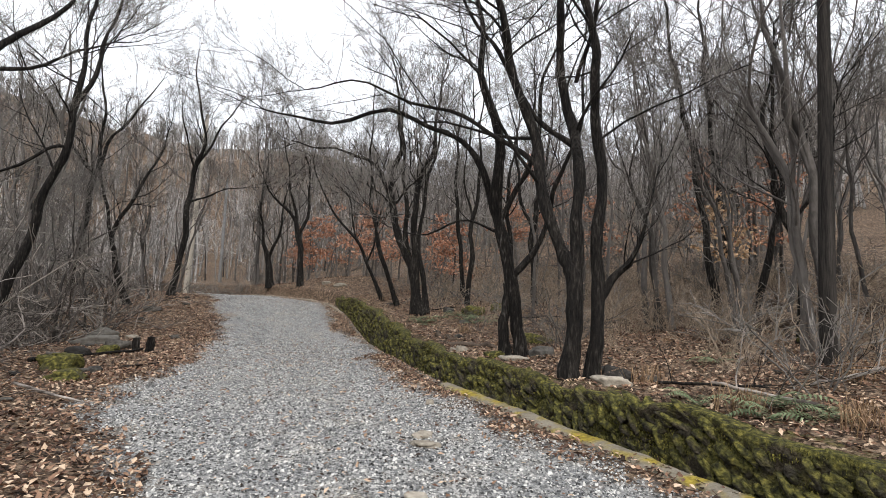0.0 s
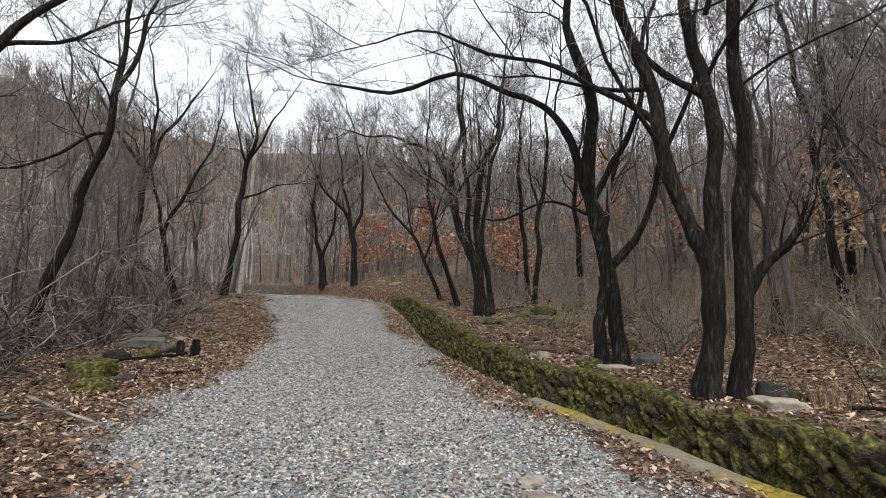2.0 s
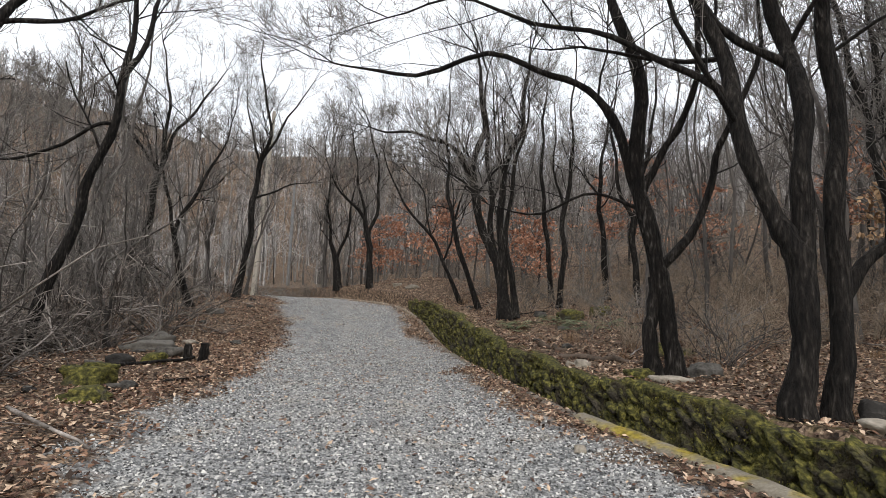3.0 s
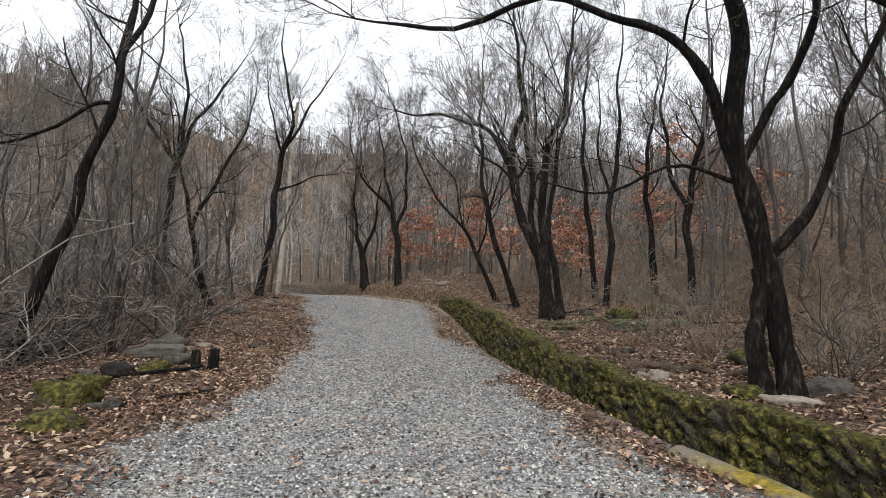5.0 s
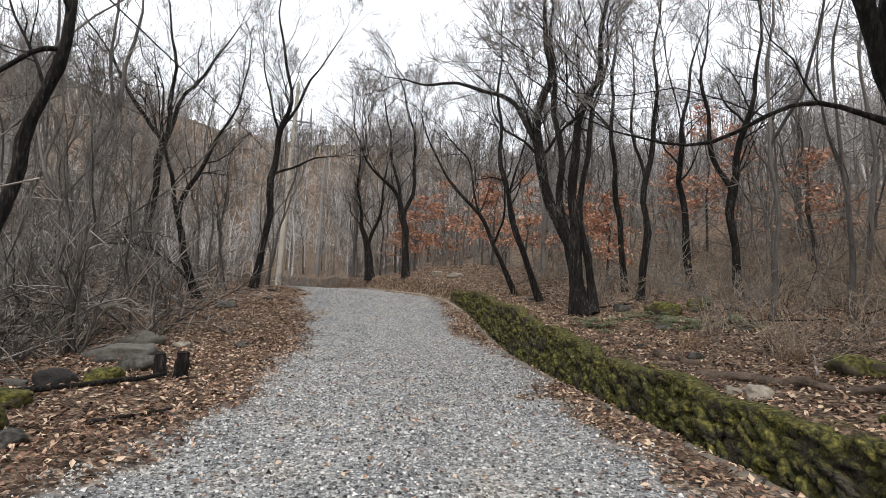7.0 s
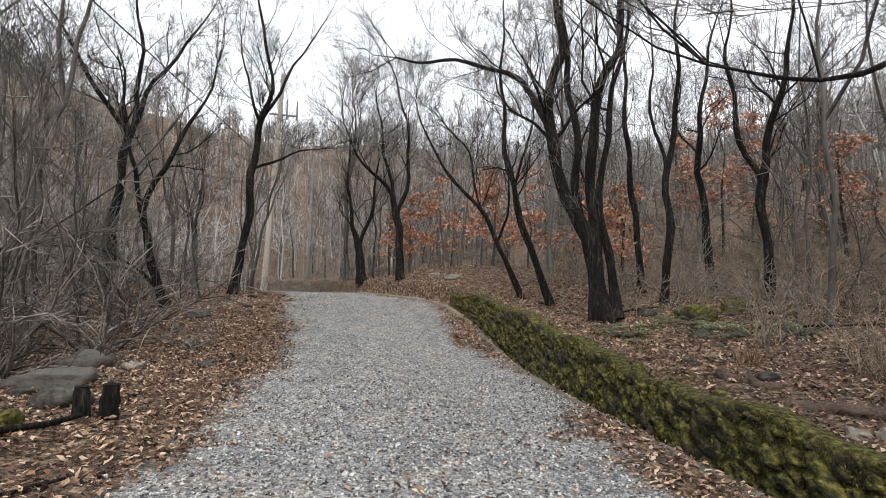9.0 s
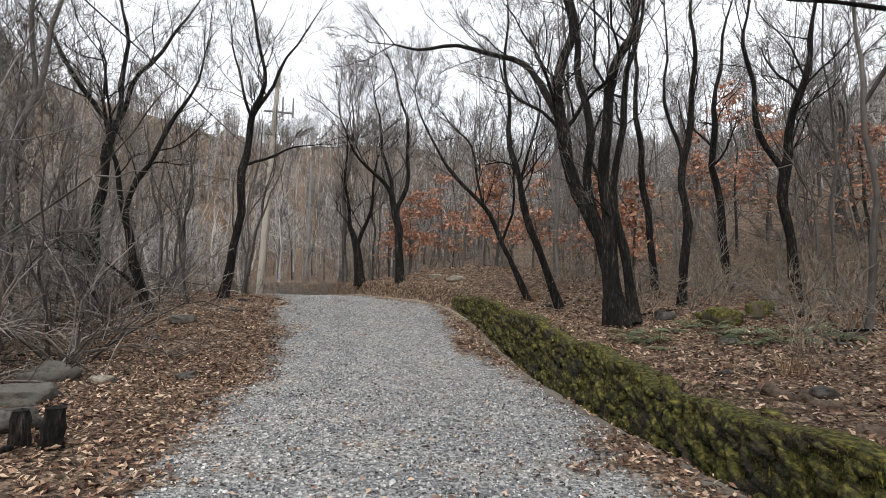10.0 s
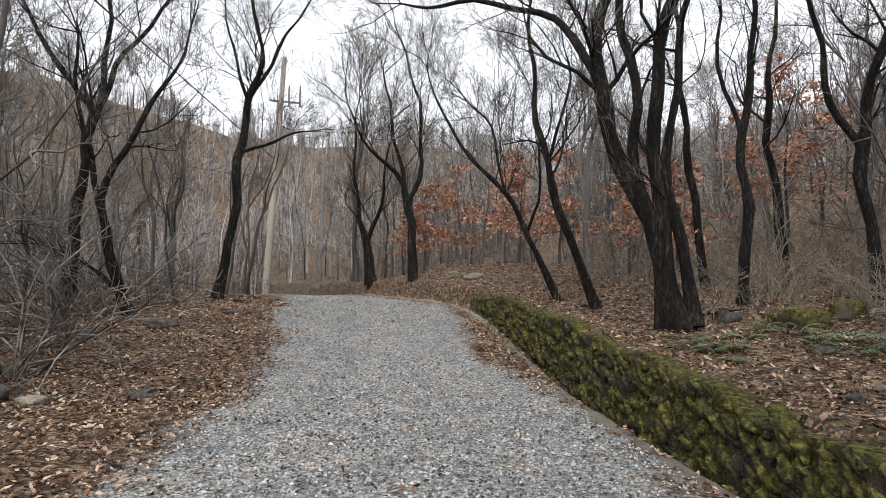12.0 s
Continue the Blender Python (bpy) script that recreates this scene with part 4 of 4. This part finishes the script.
scatter("stray_leaves", s, q, 0.015 + 0.01 * rng.rand(n), 0.015 + 0.02 * rng.rand(n), LEAF, M_leaf, "stray brown leaves blown over the gravel", "dead leaves", 23, 0.3)

CHIP = (((1, 0, -0.3), (-1, 0.1, -0.3), (0.1, 0.8, -0.3), (0, -0.8, -0.3), (0.25, 0.15, 0.55), (-0.3, -0.1, 0.5)),
        ((0, 2, 4), (2, 1, 5), (2, 5, 4), (1, 3, 5), (3, 0, 4), (3, 4, 5)))
n = 125000
s = 2.2 + 27 * rng.rand(n) ** 1.5
q = -5.6 + 5.6 * rng.rand(n)
ok = lane_mask(s, q) > -0.15 + 0.5 * rng.rand(n) ** 2 - 0.25 * rng.rand(n)
s, q = s[ok], q[ok]
n = len(s)
scatter("gravel", s, q, 0.003 + 0 * s, 0.007 + 0.011 * rng.rand(n) + 0.015 * rng.rand(n) ** 6, CHIP, M_gravel, "crushed grey stone chips on the track", "gravel", 24, 0.5)

# moss hanging over the wall's stones
TUFT = (((-0.28, 0, 0), (0.28, 0, 0), (0.05, 0.25, -1.0)), ((0, 1, 2),))
M_mosstuft = mat("hanging_moss", [(0.2, (0.02, 0.021, 0.007)), (0.5, (0.075, 0.072, 0.018)), (0.8, (0.22, 0.192, 0.045))], 2.5, 0.95, 0, 20, 0.2, vary=0.45, island=True)


def wall_moss(count, seed):
    rng = np.random.RandomState(seed)
    s, row = 1.5 + 23 * rng.rand(count) ** 1.1, rng.rand(count) ** 0.75
    q, z = wall_face(s, row)
    x, y = plan(s, q - 0.05 * rng.rand(count) + 0.015)
    keep = wave(x, y + z * 3, 3.0, 31) + 0.8 * row > 0.3
    x, y, z, n = x[keep], y[keep], z[keep], int(keep.sum())
    v0 = np.array(TUFT[0])
    k = 0.008 + 0.02 * rng.rand(n)
    v = v0[None] * k[:, None, None] + rng.normal(0, 0.003, (n, 3, 3))
    a = rng.rand(n) * 6.283
    c, s_ = np.cos(a)[:, None], np.sin(a)[:, None]
    out = np.stack([v[..., 0] * c - v[..., 1] * s_ + x[:, None], v[..., 0] * s_ + v[..., 1] * c + y[:, None], v[..., 2] + z[:, None]], -1)
    f = np.arange(n * 3).reshape(-1, 3)
    return tagged(put_mesh("hanging_moss", out.reshape(-1, 3), f, M_mosstuft, wall, False), "tufts of green moss on the stones", kind="stuff")


wall_moss(110000, 33)

# the concrete kerb between track and ditch
def kerb_stretch(a, b, material, label, rise=0.0):
    ks = np.arange(a, b, 0.1)
    x0, y0 = plan(ks, 0 * ks)
    inner, top = 0.07 * wave(x0, y0, 2.3, 41) + 0.035 * wave(x0, y0, 9, 42), 0.014 * wave(x0, y0, 5, 43) + 0.01 * wave(x0, y0, 14, 47)
    profile = ((-0.08, -0.05), (-0.06, 0.0), (0.0, 0.025), (0.11, 0.035), (0.15, 0.01), (0.17, -0.1), (0.17, -0.55))
    rows = []
    for i, (dq, dz) in enumerate(profile):
        x, y = plan(ks, dq + (inner if i < 3 else 0.6 * inner + 0.02 * wave(x0, y0, 12, 44 + i)))
        rows.append(np.stack([x, y, knots(ROAD_Z, ks) + dz + (top + rise if 0 < i < 5 else 0)], -1))
    ob = put_mesh("kerb", np.stack(rows, 1).reshape(-1, 3), grid_faces(len(ks), len(profile)), material)
    return tagged(ob, label, "kerb", kind="structure")


kerb_stretch(-6, 9.05, M_kerb, "low worn concrete kerb with yellow-green moss", 0.04)
kerb_stretch(9.0, 22.6, M_kerb_worn, "low worn brownish concrete kerb strewn with leaves")

kerb_stretch(22.55, 31.5, M_kerb_pale, "pale tan concrete kerb edging the bend", 0.025)

# ---- stumps, logs and dead wood ----
M_rotten = mat("rotten_wood", [(0.3, (0.03, 0.022, 0.017)), (0.7, (0.16, 0.12, 0.09))], 6, 0.95, 1.0, 30, 0.5, moss=(-0.1, MOSS, 0.15))

def stump(x, y, tall, r, seed, lean=0.0):
    rng = np.random.RandomState(seed)
    z = ground_z(x, y) - 0.06
    w = Wood()
    zs = np.linspace(0, tall, 6)
    w.tube([(x + lean * h, y, z + h) for h in zs], r * (1.25 - 0.3 * zs / tall) * (1 + rng.normal(0, 0.06, 6)), 9)
    top = (x + lean * tall, y, z + tall)
    w.tube([top, (top[0], top[1], top[2] + 0.02)], (r * 0.93, 0.005), 9)
    return tagged(put_mesh("stump", *w.arrays(), M_bark), "short dark rotten tree stump at the track's edge", "stump", "pair of stumps")


stump(-7.78, 12.02, 0.36, 0.075, 1, -0.05)
stump(-7.52, 12.1, 0.4, 0.085, 2, 0.08)


def dead_wood(name, a, b, r, seed, label, material, twigs=0):
    """A trunk or stick lying from a to b; heights are above the ground there."""
    rng = np.random.RandomState(seed)
    w = Wood()
    t = np.linspace(0, 1, 9)[:, None]
    a3 = np.array((a[0], a[1], ground_z(a[0], a[1]) + a[2]))
    b3 = np.array((b[0], b[1], ground_z(b[0], b[1]) + b[2]))
    pts = a3 + (b3 - a3) * t + rng.normal(0, r * 0.35, (9, 3))
    w.tube(pts, r * (1 - 0.4 * t[:, 0]) * (1 + rng.normal(0, 0.07, 9)), 8)
    for end, rr in ((0, r), (-1, r * 0.6)):
        w.tube([pts[end], pts[end] + (pts[end] - pts[1 if end == 0 else -2]) * 0.02], (rr * 0.98, 0.003), 8)
    ob = put_mesh(name, *w.arrays(), material)
    if twigs:
        f = Wood()
        for _ in range(twigs):
            i = 1 + int(rng.rand() * 7)
            sprout(rng, pts[i], rng.normal(0, 1, 3) * (1, 1, 0.4) + (0, 0, 0.5), 0.9 * (0.5 + rng.rand()), r * 0.4, 2, [f], 0.8, 0.1, 1.0)
        tagged(f.mesh("side_branch", material, ob), kind="stuff")
    return tagged(ob, label, "dead wood")


dead_wood("fallen_log", (5.2, 14.6, 0.18), (9.5, 11.9, 0.75), 0.17, 3, "long fallen tree trunk propped across the slope", M_rotten, 4)
dead_wood("fallen_log", (-1.2, 14.0, 0.02), (0.3, 12.95, 0.04), 0.075, 4, "rotten log lying on dead leaves behind the wall", M_rotten)
dead_wood("fallen_log", (-1.7, 14.9, 0.0), (-1.15, 14.65, 0.02), 0.08, 5, "short dark log half sunk in leaves", M_rotten)
dead_wood("stick", (-7.9, 9.6, 0.06), (-7.35, 11.7, 0.1), 0.04, 6, "dark stick lying along the stones", M_bark)
dead_wood("stick", (-5.8, 7.5, 0.1), (-4.2, 7.05, 0.03), 0.022, 7, "bleached bare stick lying at the gravel edge", M_pale)
dead_wood("stick", (-6.4, 10.0, 0.03), (-6.2, 10.75, 0.03), 0.02, 8, "thin crooked stick on dead leaves", M_bark)
rng = np.random.RandomState(15)
for i in range(54):
    s, q = (4 + 8 * rng.rand(), -6.8 - 2.2 * rng.rand()) if i >= 34 else (4 + 19 * rng.rand(), -7.2 - 3.5 * rng.rand()) if i % 3 else (4 + 17 * rng.rand(), 1.5 + 6 * rng.rand())
    x, y = (float(v) for v in plan(s, q))
    a, l = rng.rand() * 6.28, 0.5 + 1.1 * rng.rand()
    dead_wood("stick", (x, y, 0.05), (x + math.cos(a) * l, y + math.sin(a) * l, 0.04 + 0.3 * rng.rand()), 0.012 + 0.015 * rng.rand(), 50 + i, "grey dead branch lying on the forest floor", M_pale if i % 2 or i >= 34 else M_bark, 3 if i < 34 else 6)

# ---- oaks that keep their orange leaves ----
def oak(x, y, tall, seed, leaves, low=0.25, material=None, label="young oak with withered orange leaves in tiers"):
    rng = np.random.RandomState(seed)
    root = new("oak")
    root.location = (x, y, ground_z(x, y) - 0.05)
    trunk, fine = Wood(), Wood()
    pts = np.array([(rng.normal(0, 0.05) * i, rng.normal(0, 0.05) * i, tall * i / 5) for i in range(6)])
    trunk.tube(pts, np.linspace(0.06, 0.012, 6), 6)
    lv = []
    for _ in range(22):
        u = low + (1 - low) * rng.rand()
        at = pts[0] + (pts[5] - pts[0]) * u
        a = rng.rand() * 6.28
        d = np.array((math.cos(a), math.sin(a), 0.25 * rng.rand()))
        l = tall * 0.38 * (1.15 - u) * (0.6 + 0.7 * rng.rand())
        end = at + d * l
        fine.tube([at, (at + end) / 2 + rng.normal(0, 0.06, 3), end], (0.018, 0.012, 0.005), 3)
        for _ in range(int(leaves / 22)):
            p = at + (end - at) * (0.3 + 0.75 * rng.rand()) + rng.normal(0, 1, 3) * (0.2, 0.2, 0.07)
            lv.append(p)
    lv = np.array(lv)
    k = len(lv)
    v = np.array(LEAF[0])[None] * (0.05 + 0.05 * rng.rand(k))[:, None, None]
    v = np.einsum("nij,nkj->nki", np.linalg.qr(rng.normal(0, 1, (k, 3, 3)) * (1, 1, 0.6))[0], v) + lv[:, None]
    f = (np.array(LEAF[1])[None] + (np.arange(k) * 4)[:, None, None]).reshape(-1, 3)
    trunk.mesh("trunk", M_bark_far, root)
    crown = fine.mesh("crown", M_twig, root)
    tagged(put_mesh("foliage", v.reshape(-1, 3), f, material or M_oak, crown, False), kind="stuff")
    return tagged(root, label, "tree", "young oaks")


for i, (x, y, tall, n) in enumerate(((-11.8, 29.4, 3.6, 900), (-10.6, 30.2, 4.2, 900), (-13.2, 30.9, 3.4, 700), (-7.7, 27.7, 3.8, 900), (-6.6, 29.0, 4.2, 700), (-9.2, 31.5, 4.6, 900),
                                     (-3.0, 24.9, 3.3, 700), (-3.9, 27.3, 3.6, 800), (0.5, 31.0, 6.5, 1100), (1.6, 31.6, 5.5, 900), (-1.0, 30.2, 5.0, 700), (7.2, 23.0, 5.0, 900), (8.4, 20.5, 4.2, 700), (3.2, 27.0, 4.4, 700))):
    oak(x, y, tall, 200 + i, n)
M_tan = mat("tan_oak_leaves", [(0.2, (0.25, 0.15, 0.08)), (0.5, (0.46, 0.30, 0.17)), (0.8, (0.62, 0.45, 0.28))], 2, 0.7, 0, 20, 0.2, vary=0.6, island=True)
oak(6.3, 18.0, 3.4, 230, 600, 0.4, M_tan, "young oak with withered pale tan leaves")


# ---- ferns and grass ----
def fern(seed, green=True):
    rng = np.random.RandomState(seed)
    v, f = [], []
    for _ in range(11):
        a, l = rng.rand() * 6.28, 0.28 + 0.2 * rng.rand()
        d, side = np.array((math.cos(a), math.sin(a), 0)), np.array((-math.sin(a), math.cos(a), 0))
        rise = 0.5 + 0.5 * rng.rand()
        for i in range(13):
            t = (i + 1) / 14
            c = d * l * t + np.array((0, 0, l * (rise * t - 0.75 * t * t)))
            wide = l * 0.26 * math.sin(math.pi * (0.15 + 0.8 * t))
            for sg in (-1, 1):
                b = len(v)
                tip = c + side * sg * wide + d * wide * 0.35 - np.array((0, 0, wide * 0.2))
                v += [c - d * l * 0.02, c + d * l * 0.03, tip]
                f.append((b, b + 1, b + 2))
    return tagged(put_mesh("fern", v, np.array(f), M_fern, None, False), "green fern with spreading fronds on the bank", "fern", "ferns")


FERNS = [fern(301), fern(302), fern(303)]
spots = ((3.3, 7.7, 1.1), (3.05, 7.25, 1.0), (3.6, 7.2, 0.9), (2.6, 7.9, 0.7), (3.55, 10.5, 0.9), (-3.0, 18.5, 1.1), (-2.75, 18.2, 0.9), (-1.55, 18.6, 1.2), (-1.1, 18.9, 1.0), (-2.0, 19.4, 0.9), (-0.7, 18.4, 1.1), (-1.9, 14.0, 0.35), (-2.7, 15.6, 0.35), (-2.3, 18.8, 0.8), (-1.2, 18.2, 0.9), (-0.4, 19.0, 1.0), (-1.6, 19.3, 0.9), (-2.5, 17.7, 0.7), (0.1, 18.6, 0.9))
for i, (x, y, k) in enumerate(spots):
    ob = FERNS[i] if i < 3 else copy_thing(FERNS[i % 3], Matrix())
    ob.matrix_basis = pose(x, y, ground_z(x, y), 0, 0, i * 77)
    ob.scale = (k * 1.2, k * 1.2, k * 1.4)


def grass(seed, blades, tall, material, label, wide=0.0035):
    rng = np.random.RandomState(seed)
    v, f = [], []
    for _ in range(blades):
        a, l = rng.rand() * 6.28, tall * (0.5 + 0.6 * rng.rand())
        d = np.array((math.cos(a), math.sin(a), 0))
        side = np.array((-d[1], d[0], 0)) * wide
        p = np.array((rng.normal(0, 0.09), rng.normal(0, 0.09), -0.02))
        bow = 0.45 + 0.6 * rng.rand()
        mid_p, tip = p + d * l * bow * 0.35 + (0, 0, l * 0.6), p + d * l * bow + (0, 0, l * (0.95 - 0.55 * bow))
        b = len(v)
        v += [p - side, p + side, mid_p + side * 0.8, mid_p - side * 0.8, tip]
        f += [(b, b + 1, b + 2), (b, b + 2, b + 3), (b + 3, b + 2, b + 4)]
    return tagged(put_mesh("grass_tuft", v, np.array(f), material, None, False), label, "grass", "dry grass tufts")


TUFTS = [grass(311, 70, 0.4, M_grass, "drooping tuft of dry straw-coloured grass"), grass(312, 50, 0.3, M_grass, "drooping tuft of dry straw-coloured grass")]
rng = np.random.RandomState(17)
where = [(3.7, 7.0), (3.9, 7.4), (3.6, 6.7), (4.3, 7.1), (4.6, 8.8), (4.9, 9.6), (5.2, 9.2), (4.2, 6.6), (2.9, 7.5), (-8.3, 8.8), (-8.8, 8.3)]
for i in range(20):
    where.append(tuple(float(v) for v in plan(3 + 20 * rng.rand(), 1.2 + 7 * rng.rand())))
for i, (x, y) in enumerate(where):
    ob = TUFTS[i] if i < 2 else copy_thing(TUFTS[i % 2], Matrix())
    ob.matrix_basis = pose(x, y, ground_z(x, y), 0, 0, rng.rand() * 360)
    k = 0.6 + 0.6 * rng.rand()
    ob.scale = (k, k, k)


# ---- poles and cables ----
def rod(name, a, b, r0, r1, material, parent, sides=12):
    w = Wood()
    w.tube(np.linspace(a, b, 8), np.linspace(r0, r1, 8), sides)
    d = (np.array(b, float) - np.array(a, float)) / np.linalg.norm(np.array(b, float) - np.array(a, float))
    w.tube([b, np.array(b) + d * 0.01], (r1, 0.002), sides)
    return put_mesh(name, *w.arrays(), material, parent)


def utility_pole(x, y, tall, r, material, label, arm=0.0, lean=(0, 0)):
    root = new("utility_pole")
    root.location = (x, y, ground_z(x, y) - 0.1)
    rod("shaft", (0, 0, 0), (lean[0], lean[1], tall), r, r * 0.6, material, root, 16)
    if arm:
        a = rod("crossarm", (-0.15, -0.1, tall - 2.0), (arm, arm * 0.7, tall - 2.0), 0.045, 0.045, M_metal, root, 6)
        rod("brace", (0.0, 0.0, tall - 2.6), (arm * 0.7, arm * 0.5, tall - 2.0), 0.02, 0.02, M_metal, root, 6)
        for k in (0.55, 0.95):
            rod("insulator", (arm * k, arm * 0.7 * k, tall - 2.2), (arm * k, arm * 0.7 * k, tall - 1.25), 0.05, 0.035, M_metal, a, 8)
    return tagged(root, label, "utility pole")


utility_pole(-18.85, 28.85, 10.6, 0.16, M_conc, "tall pale concrete utility pole at the track's edge", 0.95, (0.3, 0.25))
utility_pole(-25.9, 42.9, 9.0, 0.15, M_metal, "grey utility pole far down the track")
utility_pole(4.9, 10.1, 7.6, 0.115, M_polewood, "dark weathered wooden utility pole on the slope", 0.0, (0.1, 0.0))


def cable(a, b, sag, r, label):
    w = Wood()
    t = np.linspace(0, 1, 25)[:, None]
    p = np.array(a, float) + (np.array(b, float) - np.array(a, float)) * t
    p[:, 2] -= sag * 4 * (t[:, 0] - t[:, 0] ** 2)
    w.tube(p, np.full(25, r), 5)
    return tagged(put_mesh("overhead_cable", *w.arrays(), M_wire), label, "cable", "overhead cables")


cable((-18.7, 28.9, 7.1), (-4.6, -7.7, 8.5), 0.0, 0.02, "black cable strung from the concrete pole along the track")
cable((-18.7, 28.95, 6.2), (-30.0, 8.5, 7.5), 0.3, 0.012, "thin black cable strung from the concrete pole")
cable((4.95, 10.1, 6.4), (4.6, 30.0, 11.0), 0.35, 0.012, "thin black cable leaving the wooden pole")
cable((5.0, 10.1, 6.2), (4.9, 30.0, 10.6), 0.35, 0.012, "thin black cable leaving the wooden pole")
cable((4.95, 10.1, 6.3), (14.0, 3.0, 8.5), 0.3, 0.012, "black cable leaving the wooden pole")
